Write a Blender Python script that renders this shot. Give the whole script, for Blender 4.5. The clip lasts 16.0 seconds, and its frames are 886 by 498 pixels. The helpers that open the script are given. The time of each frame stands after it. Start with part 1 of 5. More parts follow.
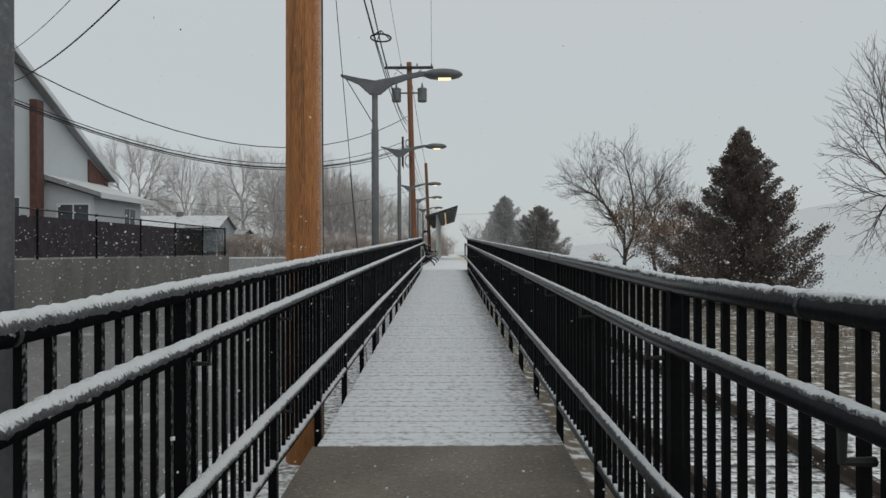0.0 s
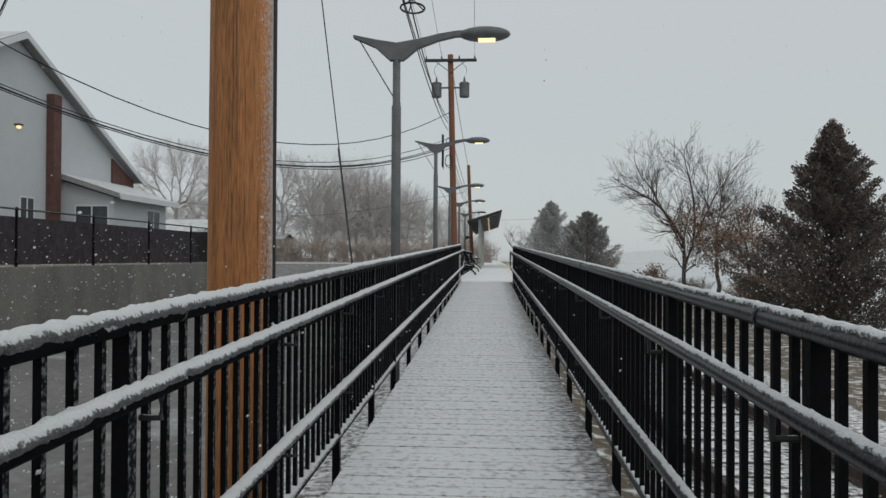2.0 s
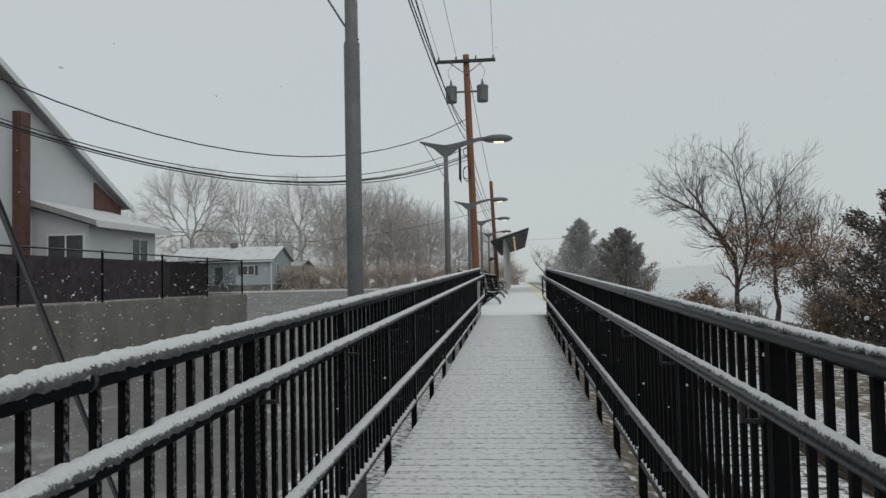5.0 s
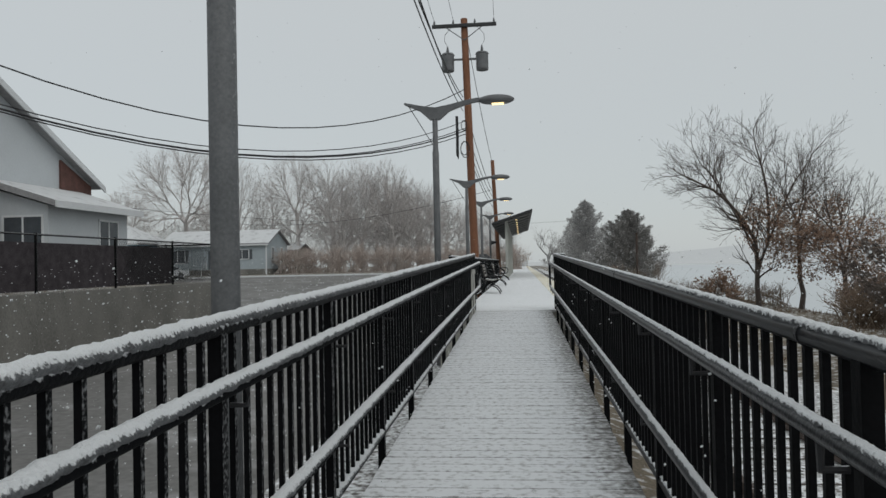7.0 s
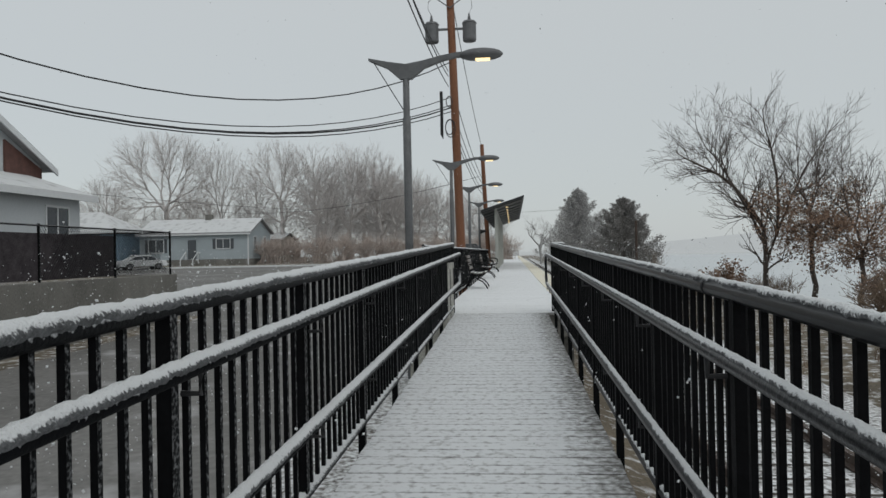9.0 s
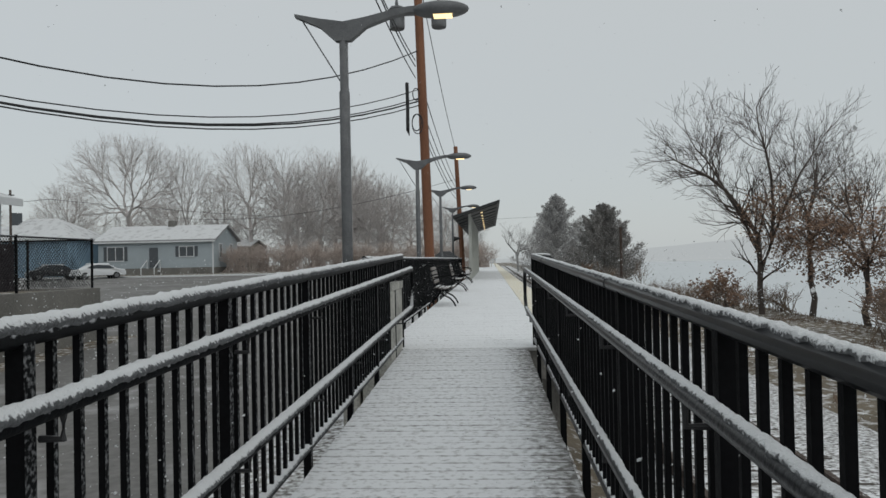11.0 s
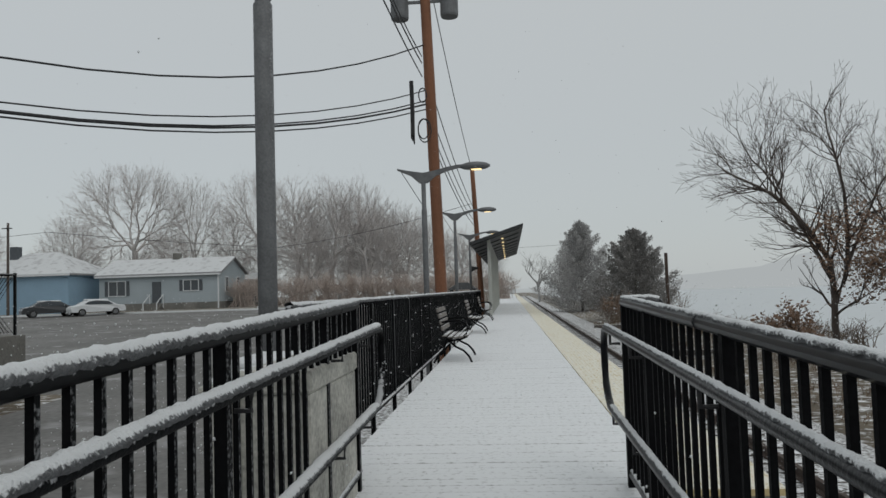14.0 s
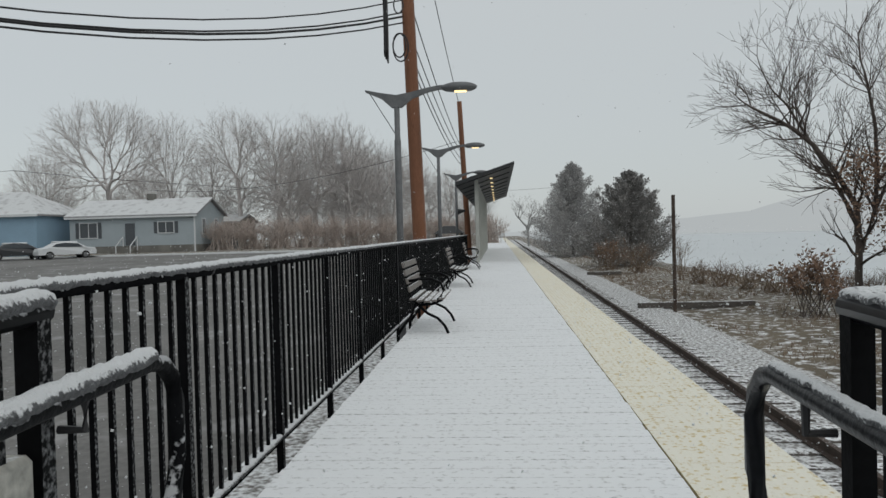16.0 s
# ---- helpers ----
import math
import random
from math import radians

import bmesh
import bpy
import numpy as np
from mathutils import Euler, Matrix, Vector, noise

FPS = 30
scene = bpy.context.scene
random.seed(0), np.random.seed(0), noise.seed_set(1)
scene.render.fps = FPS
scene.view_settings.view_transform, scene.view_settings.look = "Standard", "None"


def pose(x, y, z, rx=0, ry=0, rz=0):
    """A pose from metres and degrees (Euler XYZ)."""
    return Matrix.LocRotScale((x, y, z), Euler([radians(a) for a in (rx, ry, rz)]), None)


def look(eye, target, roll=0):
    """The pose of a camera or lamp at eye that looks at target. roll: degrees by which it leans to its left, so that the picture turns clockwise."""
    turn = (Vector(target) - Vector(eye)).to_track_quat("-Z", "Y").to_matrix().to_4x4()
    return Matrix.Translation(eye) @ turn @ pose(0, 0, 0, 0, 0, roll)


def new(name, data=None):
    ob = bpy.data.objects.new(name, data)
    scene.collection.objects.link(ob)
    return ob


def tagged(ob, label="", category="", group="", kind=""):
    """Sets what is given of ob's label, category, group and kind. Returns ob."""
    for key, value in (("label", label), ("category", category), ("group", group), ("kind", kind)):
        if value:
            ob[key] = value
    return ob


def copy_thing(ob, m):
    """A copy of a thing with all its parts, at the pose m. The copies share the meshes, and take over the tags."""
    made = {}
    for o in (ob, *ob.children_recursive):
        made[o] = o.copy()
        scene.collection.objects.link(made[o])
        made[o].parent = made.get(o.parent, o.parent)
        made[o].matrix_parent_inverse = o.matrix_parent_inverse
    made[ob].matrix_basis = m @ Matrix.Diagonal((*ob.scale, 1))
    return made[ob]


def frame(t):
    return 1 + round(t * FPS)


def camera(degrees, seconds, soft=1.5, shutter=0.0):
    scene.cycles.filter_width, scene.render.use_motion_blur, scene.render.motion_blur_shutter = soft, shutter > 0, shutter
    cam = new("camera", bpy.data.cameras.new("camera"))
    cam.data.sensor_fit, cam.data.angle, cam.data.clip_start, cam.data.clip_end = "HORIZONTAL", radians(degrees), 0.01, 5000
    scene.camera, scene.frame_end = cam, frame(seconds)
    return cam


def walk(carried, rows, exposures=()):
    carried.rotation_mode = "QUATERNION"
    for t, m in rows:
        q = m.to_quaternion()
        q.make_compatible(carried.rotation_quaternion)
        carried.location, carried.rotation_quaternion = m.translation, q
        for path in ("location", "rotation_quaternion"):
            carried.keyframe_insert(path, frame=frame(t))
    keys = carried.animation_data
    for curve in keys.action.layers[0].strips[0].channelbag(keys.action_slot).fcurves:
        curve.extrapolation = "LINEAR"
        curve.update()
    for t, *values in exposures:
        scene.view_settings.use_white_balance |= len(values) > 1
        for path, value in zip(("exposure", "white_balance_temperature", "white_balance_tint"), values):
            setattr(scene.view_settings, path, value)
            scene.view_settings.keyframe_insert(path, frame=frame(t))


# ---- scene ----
cam = camera(61.58, 16.0)
# seconds, eye, target, roll
PATH = [
    (0, (0.063, -0.019, 1.223), (0.059, 1.981, 1.23), -0.2),
    (0.5, (0.124, 0.793, 1.252), (0.135, 2.793, 1.294), -0.6),
    (1, (0.122, 1.594, 1.265), (0.097, 3.593, 1.314), -0.5),
    (1.5, (0.136, 2.393, 1.29), (0.069, 4.391, 1.323), -0.5),
    (2, (0.106, 3.179, 1.324), (-0.015, 5.175, 1.346), 0.3),
    (2.5, (0.09, 3.969, 1.354), (-0.049, 5.963, 1.387), 0.6),
    (3, (0.064, 4.723, 1.38), (-0.104, 6.715, 1.429), -0.0),
    (3.5, (0.09, 5.507, 1.389), (-0.108, 7.497, 1.454), -0.6),
    (4, (0.106, 6.24, 1.417), (-0.135, 8.224, 1.51), -0.5),
    (4.5, (0.118, 6.913, 1.429), (-0.138, 8.894, 1.523), -0.8),
    (5, (0.125, 7.619, 1.452), (-0.066, 9.608, 1.535), -1.2),
    (7.5, (0.148, 11.135, 1.536), (-0.057, 13.124, 1.572), -1.1),
    (8, (0.129, 11.806, 1.535), (-0.071, 13.796, 1.569), -0.2),
    (10.5, (0.299, 15.372, 1.614), (0.163, 17.367, 1.582), -2.9),
    (11, (0.304, 16.1, 1.634), (0.188, 18.096, 1.662), -1.2),
    (11.5, (0.323, 16.92, 1.666), (0.217, 18.916, 1.741), -0.9),
    (12, (0.277, 17.672, 1.695), (0.174, 19.666, 1.811), -0.9),
    (12.5, (0.278, 18.444, 1.722), (0.175, 20.436, 1.865), -1.7),
    (13, (0.222, 19.164, 1.729), (0.123, 21.153, 1.917), -2.4),
    (13.5, (0.224, 19.852, 1.747), (0.087, 21.839, 1.933), -2.1),
    (14, (0.181, 20.515, 1.741), (0.017, 22.506, 1.852), -1.8),
    (14.5, (0.169, 21.215, 1.756), (-0.023, 23.206, 1.805), -1.2),
    (15, (0.142, 21.912, 1.767), (-0.039, 23.903, 1.781), -1.2),
    (15.5, (0.143, 22.666, 1.791), (-0.031, 24.658, 1.768), -0.9),
    (16, (0.19, 23.384, 1.8), (0.051, 25.379, 1.757), -1.5),
]
walk(cam, [(t, look(eye, target, roll)) for t, eye, target, roll in PATH],
     [(0.0, 0.0), (10.5, 0.0), (12.0, -0.07), (13.5, -0.13), (14.5, -0.09), (15.3, -0.02), (16.0, 0.0)])

# ---- world and light: a snowy overcast sky ----
world = bpy.data.worlds.new("overcast_sky")
scene.world = world
world.use_nodes = True
wn, wl = world.node_tree.nodes, world.node_tree.links
wn.clear()
sky = wn.new("ShaderNodeTexSky")
sky.sky_type, sky.sun_disc = "NISHITA", False
sky.sun_elevation, sky.sun_rotation = radians(35), radians(120)
skybg = wn.new("ShaderNodeBackground")
wl.new(sky.outputs[0], skybg.inputs[0])
skybg.inputs[1].default_value = 0.012
coord = wn.new("ShaderNodeTexCoord")
sep = wn.new("ShaderNodeSeparateXYZ")
wl.new(coord.outputs["Generated"], sep.inputs[0])
ramp = wn.new("ShaderNodeValToRGB")
wl.new(sep.outputs[2], ramp.inputs[0])
ramp.color_ramp.elements[0].position, ramp.color_ramp.elements[0].color = 0.0, (0.515, 0.552, 0.565, 1)
ramp.color_ramp.elements[1].position, ramp.color_ramp.elements[1].color = 0.6, (0.60, 0.625, 0.625, 1)
mid = ramp.color_ramp.elements.new(0.12)
mid.color = (0.545, 0.578, 0.583, 1)
cloudbg = wn.new("ShaderNodeBackground")
wl.new(ramp.outputs[0], cloudbg.inputs[0])
cloudbg.inputs[1].default_value = 0.90
both = wn.new("ShaderNodeAddShader")
wl.new(skybg.outputs[0], both.inputs[0])
wl.new(cloudbg.outputs[0], both.inputs[1])
wout = wn.new("ShaderNodeOutputWorld")
wl.new(both.outputs[0], wout.inputs[0])
sun = new("sun", bpy.data.lights.new("sun", "SUN"))
sun.data.energy, sun.data.angle, sun.data.color = 0.5, radians(40), (1.0, 0.97, 0.93)
sun.matrix_world = look((10, -10, 20), (0, 5, 0))


# ---- materials ----
def mat(name, colour, rough=0.7, metal=0.0, var=0.25, scale=6.0, fine=60.0, bump=0.15, snow=0.0, snow_scale=30.0,
        stretch=(1, 1, 1), emit=0.0, rand=0.0, snow_colour=(0.80, 0.82, 0.83), swept=None, spec=0.5, wind=None, soft=0.12):
    """A surface with two scales of variation, a fine relief and, if asked, snow lying on what faces up."""
    m = bpy.data.materials.new(name)
    m.use_nodes = True
    n, l = m.node_tree.nodes, m.node_tree.links
    b = n["Principled BSDF"]
    tc = n.new("ShaderNodeNewGeometry")
    mp = n.new("ShaderNodeMapping")
    mp.inputs["Scale"].default_value = stretch
    l.new(tc.outputs["Position"], mp.inputs[0])
    big, small = n.new("ShaderNodeTexNoise"), n.new("ShaderNodeTexNoise")
    for node, s in ((big, scale), (small, fine)):
        node.inputs["Scale"].default_value, node.inputs["Detail"].default_value = s, 5
        l.new(mp.outputs[0], node.inputs["Vector"])
    add = n.new("ShaderNodeMath")
    l.new(big.outputs[0], add.inputs[0])
    l.new(small.outputs[0], add.inputs[1])
    last = add
    if rand:
        info = n.new("ShaderNodeObjectInfo")
        ra = n.new("ShaderNodeMath")
        ra.operation = "MULTIPLY_ADD"
        ra.inputs[1].default_value = rand
        l.new(info.outputs["Random"], ra.inputs[0])
        l.new(add.outputs[0], ra.inputs[2])
        last = ra
    mr = n.new("ShaderNodeMapRange")
    mr.inputs["From Min"].default_value, mr.inputs["From Max"].default_value = 0.6, 1.4 + rand
    mr.inputs["To Min"].default_value, mr.inputs["To Max"].default_value = 1 - var, 1 + var
    l.new(last.outputs[0], mr.inputs[0])
    vm = n.new("ShaderNodeVectorMath")
    vm.operation = "SCALE"
    vm.inputs[0].default_value = colour
    l.new(mr.outputs[0], vm.inputs["Scale"])
    col = vm.outputs[0]
    b.inputs["Specular IOR Level"].default_value = spec
    b.inputs["Roughness"].default_value, b.inputs["Metallic"].default_value = rough, metal
    if snow:
        geo = n.new("ShaderNodeNewGeometry")
        sx = n.new("ShaderNodeSeparateXYZ")
        l.new(geo.outputs["Normal"], sx.inputs[0])
        sn = n.new("ShaderNodeTexNoise")
        sn.inputs["Scale"].default_value, sn.inputs["Detail"].default_value = snow_scale, 6
        l.new(tc.outputs["Position"], sn.inputs["Vector"])
        s1 = n.new("ShaderNodeMath")
        s1.operation = "MULTIPLY_ADD"
        l.new(sx.outputs[2], s1.inputs[0])
        s1.inputs[1].default_value = 0.55
        if wind:
            dot = n.new("ShaderNodeVectorMath")
            dot.operation = "DOT_PRODUCT"
            l.new(geo.outputs["Normal"], dot.inputs[0])
            dot.inputs[1].default_value = wind
            l.new(dot.outputs["Value"], s1.inputs[0])
        l.new(sn.outputs[0], s1.inputs[2])
        last_s = s1.outputs[0]
        if swept:
            px = n.new("ShaderNodeSeparateXYZ")
            l.new(tc.outputs["Position"], px.inputs[0])
            sw = n.new("ShaderNodeMapRange")
            sw.inputs["From Min"].default_value, sw.inputs["From Max"].default_value = swept[0], swept[1]
            sw.inputs["To Min"].default_value, sw.inputs["To Max"].default_value = 0.0, -swept[2]
            l.new(px.outputs[0], sw.inputs[0])
            s2 = n.new("ShaderNodeMath")
            l.new(last_s, s2.inputs[0])
            l.new(sw.outputs[0], s2.inputs[1])
            last_s = s2.outputs[0]
        sm = n.new("ShaderNodeMapRange")
        sm.inputs["From Min"].default_value, sm.inputs["From Max"].default_value = 1.20 - 0.45 * snow - soft / 2, 1.20 - 0.45 * snow + soft / 2
        l.new(last_s, sm.inputs[0])
        mix = n.new("ShaderNodeMix")
        mix.data_type = "RGBA"
        l.new(sm.outputs[0], mix.inputs[0])
        l.new(col, mix.inputs[6])
        mix.inputs[7].default_value = (*snow_colour, 1)
        col = mix.outputs[2]
        rr = n.new("ShaderNodeMapRange")
        rr.inputs["To Min"].default_value, rr.inputs["To Max"].default_value = rough, 0.9
        l.new(sm.outputs[0], rr.inputs[0])
        l.new(rr.outputs[0], b.inputs["Roughness"])
    l.new(col, b.inputs["Base Color"])
    bp = n.new("ShaderNodeBump")
    bp.inputs["Strength"].default_value, bp.inputs["Distance"].default_value = bump, 0.01
    l.new(small.outputs[0], bp.inputs["Height"])
    l.new(bp.outputs[0], b.inputs["Normal"])
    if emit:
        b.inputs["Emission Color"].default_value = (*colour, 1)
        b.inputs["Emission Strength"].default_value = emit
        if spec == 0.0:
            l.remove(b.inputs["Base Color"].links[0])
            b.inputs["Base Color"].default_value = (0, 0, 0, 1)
    return m


M_BLACK = mat("black_paint", (0.005, 0.0053, 0.006), 0.6, var=0.4, bump=0.2, snow=0.44, snow_scale=75, spec=0.06, snow_colour=(0.24, 0.245, 0.25), wind=(0.75, 0.2, 0.6), soft=0.24)
M_TUBE = mat("black_rail_tube", (0.005, 0.0055, 0.0065), 0.5, var=0.4, bump=0.3, snow=1.16, snow_scale=45, spec=0.06, snow_colour=(0.40, 0.41, 0.42))
M_FROST = mat("frosted_rail_tube", (0.007, 0.008, 0.010), 0.28, var=0.5, scale=12, bump=0.2, snow=-0.05, snow_scale=60, spec=0.18, snow_colour=(0.40, 0.41, 0.42), soft=0.3)
M_SNOW = mat("snow", (0.74, 0.76, 0.77), 0.9, var=0.16, scale=25, fine=120, bump=1.0)
M_PLANK = mat("snowy_plank", (0.15, 0.145, 0.135), 0.8, var=0.3, stretch=(1, 4, 4), snow=0.76, snow_scale=24, rand=0.4, swept=(0.46, 0.78, 0.34), soft=0.36, snow_colour=(0.72, 0.74, 0.755))
M_CRUST = mat("snow_crust", (0.12, 0.125, 0.13), 0.85, var=0.6, scale=26, fine=130, bump=1.0, snow=1.16, snow_scale=95, snow_colour=(0.72, 0.74, 0.75), soft=0.16)
M_PLATFORM = mat("snowy_deck", (0.30, 0.30, 0.295), 0.8, var=0.25, snow=0.78, snow_scale=26, rand=0.3, soft=0.26)
M_TACTILE = mat("tactile_yellow", (0.60, 0.49, 0.26), 0.8, var=0.12, scale=2, snow=0.58, snow_scale=30, snow_colour=(0.80, 0.78, 0.68))
M_CONC = mat("concrete", (0.17, 0.165, 0.15), 0.85, var=0.5, scale=0.9, stretch=(1, 1, 0.5), fine=40, bump=0.4)
M_LANDING = mat("wet_concrete", (0.155, 0.135, 0.11), 0.55, var=0.45, scale=2.0, fine=50, bump=0.6, spec=0.25, snow=-0.06, snow_scale=55, snow_colour=(0.42, 0.42, 0.41))
M_BLOCK = mat("pale_concrete", (0.43, 0.425, 0.385), 0.85, var=0.5, scale=5, fine=40, bump=0.5, snow=0.15)
M_ASPHALT = mat("wet_asphalt", (0.165, 0.162, 0.155), 0.7, var=0.40, scale=0.25, fine=9, bump=0.1, snow=-0.05, snow_scale=0.9, spec=0.25, snow_colour=(0.42, 0.42, 0.42), soft=0.2)
M_GRAVEL = mat("snowy_gravel", (0.13, 0.118, 0.105), 0.9, var=0.75, scale=1.1, fine=30, bump=1.0, snow=0.36, snow_scale=14, soft=0.25)
M_GRASS = mat("snowy_grass", (0.135, 0.112, 0.080), 0.95, var=0.65, scale=0.35, fine=25, bump=0.8, snow=0.10, snow_scale=4.5, soft=0.18)
M_WOOD = mat("treated_pole_wood", (0.38, 0.157, 0.052), 0.75, var=0.85, scale=1.3, fine=38, bump=0.8, stretch=(4, 4, 0.22), snow=0.66, snow_scale=55, wind=(0.80, 0.60, 0.0), snow_colour=(0.56, 0.54, 0.53), soft=0.40)
M_OLDPOLE = mat("older_pole_wood", (0.185, 0.080, 0.042), 0.8, var=0.6, scale=0.8, fine=45, bump=0.8, stretch=(4, 4, 0.22), snow=0.5, snow_scale=55, wind=(0.80, 0.60, 0.0), snow_colour=(0.50, 0.48, 0.47), soft=0.40)
M_GALV = mat("galvanised_steel", (0.150, 0.155, 0.160), 0.6, 0.2, var=0.3, snow=0.36, snow_scale=60, wind=(0.6, 0.2, 0.72), spec=0.3, snow_colour=(0.48, 0.49, 0.50), soft=0.3)
M_WIRE = mat("wire_black", (0.02, 0.02, 0.022), 0.6, var=0.2, snow=0.1)
M_LED = mat("led_panel", (1.0, 0.74, 0.36), 0.5, emit=1.7)
M_BARK = mat("bark_frosted", (0.095, 0.078, 0.068), 0.9, var=0.35, scale=3, fine=30, bump=0.6, snow=0.22, snow_scale=9)
# Bark lightened well past its own brown: distance haze put into the colour.
M_BARKFAR = mat("bark_far_hazed", (0.54, 0.51, 0.495), 0.9, var=0.25, scale=0.5, fine=8, bump=0.2, snow=0.26, snow_scale=2.5)
# The palest bark: haze at the greatest distance is mixed into this colour.
M_HAZETREE = mat("bark_pale_haze", (0.36, 0.36, 0.355), 0.9, var=0.2, scale=0.5, fine=8, bump=0.2, snow=0.5, snow_scale=2.5)
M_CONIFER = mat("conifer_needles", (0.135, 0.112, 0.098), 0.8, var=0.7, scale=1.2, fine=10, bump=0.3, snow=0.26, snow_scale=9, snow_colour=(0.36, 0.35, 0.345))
# Two copies of the needle colour, paler with distance to stand in for haze.
M_CONMID = mat("conifer_mid_haze", (0.27, 0.262, 0.252), 0.8, var=0.5, scale=1.2, fine=10, bump=0.3, snow=0.28, snow_scale=9, snow_colour=(0.48, 0.48, 0.475))
M_CONFAR = mat("conifer_far_haze", (0.42, 0.415, 0.41), 0.85, var=0.4, scale=1.2, fine=10, bump=0.3, snow=0.34, snow_scale=6, snow_colour=(0.55, 0.55, 0.545))
M_LEAF = mat("dead_oak_leaves", (0.20, 0.125, 0.083), 0.8, var=0.5, scale=3, fine=20, snow=0.15, snow_scale=20)
M_BRUSH = mat("dry_brush", (0.20, 0.15, 0.11), 0.9, var=0.4, scale=2, fine=20, snow=0.25, snow_scale=9)
M_SCRUB = mat("bare_scrub", (0.19, 0.145, 0.12), 0.9, var=0.4, scale=2, fine=20, snow=0.05, snow_scale=9)
# Scrub colour raised towards the sky's grey: painted haze over the far undergrowth.
M_FARSCRUB = mat("far_scrub_hazed", (0.46, 0.395, 0.355), 0.9, var=0.4, scale=1, fine=12, snow=0.15, snow_scale=5)
M_WHITEWALL = mat("white_siding", (0.52, 0.55, 0.57), 0.7, var=0.07, scale=0.8, fine=12)
M_GREYWALL = mat("grey_siding", (0.36, 0.41, 0.435), 0.7, var=0.08, scale=0.8, fine=12)
M_BLUEWALL = mat("blue_siding", (0.26, 0.39, 0.50), 0.7, var=0.08, scale=0.8, fine=12)
M_TANWALL = mat("tan_siding", (0.30, 0.28, 0.24), 0.7, var=0.1, scale=0.8, fine=12)
M_TRIM = mat("white_trim", (0.66, 0.68, 0.69), 0.6, var=0.05)
M_BRICK = mat("red_brick", (0.115, 0.056, 0.046), 0.85, var=0.5, scale=3, fine=30, bump=0.5)
M_ROOF = mat("snowy_shingles", (0.30, 0.30, 0.305), 0.85, var=0.3, snow=0.82, snow_scale=1.6, snow_colour=(0.62, 0.635, 0.64), soft=0.3)
M_PANE = mat("dark_pane", (0.07, 0.08, 0.09), 0.15, var=0.2)
M_SHUT = mat("dark_shutter", (0.08, 0.09, 0.10), 0.7, var=0.2)
M_RUST = mat("rusty_rail", (0.075, 0.055, 0.045), 0.7, 0.1, var=0.4, snow=-0.05, spec=0.3)
M_TIE = mat("snowy_tie", (0.10, 0.09, 0.08), 0.9, var=0.4, snow=0.44, snow_scale=14)
M_MESH = mat("screen_fabric", (0.050, 0.043, 0.047), 0.85, var=0.6, scale=5, fine=40, spec=0.2)
# Water base colour set pale to match the hills: fog painted in.
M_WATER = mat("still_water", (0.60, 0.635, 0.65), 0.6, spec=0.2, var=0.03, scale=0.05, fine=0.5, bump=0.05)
# Hills glow in a near-sky colour: painted haze, no light source.
M_SHORE = mat("hazed_shore", (0.475, 0.505, 0.515), 1.0, var=0.06, scale=0.06, fine=0.6, spec=0.0, emit=0.92)
M_PANELW = mat("shelter_panel", (0.42, 0.43, 0.40), 0.6, var=0.15, scale=2)
M_ROOFDARK = mat("canopy_dark", (0.028, 0.030, 0.032), 0.6, var=0.3, scale=3, snow=0.1)
M_CARDARK = mat("dark_car_paint", (0.03, 0.033, 0.037), 0.3, var=0.2, snow=0.3, snow_scale=5)
M_CARWHITE = mat("white_car_paint", (0.62, 0.64, 0.65), 0.35, var=0.05, snow=0.3, snow_scale=5)
M_TYRE = mat("tyre_rubber", (0.02, 0.02, 0.02), 0.8, var=0.2)
M_GLOW = mat("canopy_glow", (0.95, 0.72, 0.36), 0.5, emit=1.0)
M_SLAT = mat("bench_slat_snowy", (0.18, 0.165, 0.15), 0.7, var=0.3, snow=0.5, snow_scale=25)


# ---- mesh helpers ----
def part(name, bm, material, parent=None, label="", smooth=False):
    me = bpy.data.meshes.new(name)
    bm.to_mesh(me)
    bm.free()
    if smooth:
        for p in me.polygons:
            p.use_smooth = True
    me.materials.append(material)
    ob = new(name, me)
    if parent:
        ob.parent = parent
    if label:
        tagged(ob, label)
    return ob


def empty(name, m, label, category, group="", kind=""):
    ob = new(name)
    ob.empty_display_size = 0.2
    ob.matrix_world = m
    ob.matrix_basis = m
    return tagged(ob, label, category, group, kind)


def box(bm, x0, x1, y0, y1, z0, z1, bevel=0.0, m=None):
    r = bmesh.ops.create_cube(bm, size=1.0)
    vs = r["verts"]
    bmesh.ops.transform(bm, matrix=Matrix.Translation(((x0 + x1) / 2, (y0 + y1) / 2, (z0 + z1) / 2)) @ Matrix.Diagonal((x1 - x0, y1 - y0, z1 - z0, 1)), verts=vs)
    if bevel:
        es = list({e for v in vs for e in v.link_edges})
        vs = list({v for f in bmesh.ops.bevel(bm, geom=es, offset=bevel, segments=1, affect="EDGES")["faces"] for v in f.verts} | {v for v in vs if v.is_valid})
    if m:
        bmesh.ops.transform(bm, matrix=m, verts=[v for v in vs if v.is_valid])
    return bm


def boxes(*args, bevel=0.0):
    bm = bmesh.new()
    for a in args:
        box(bm, *a, bevel=bevel)
    return bm


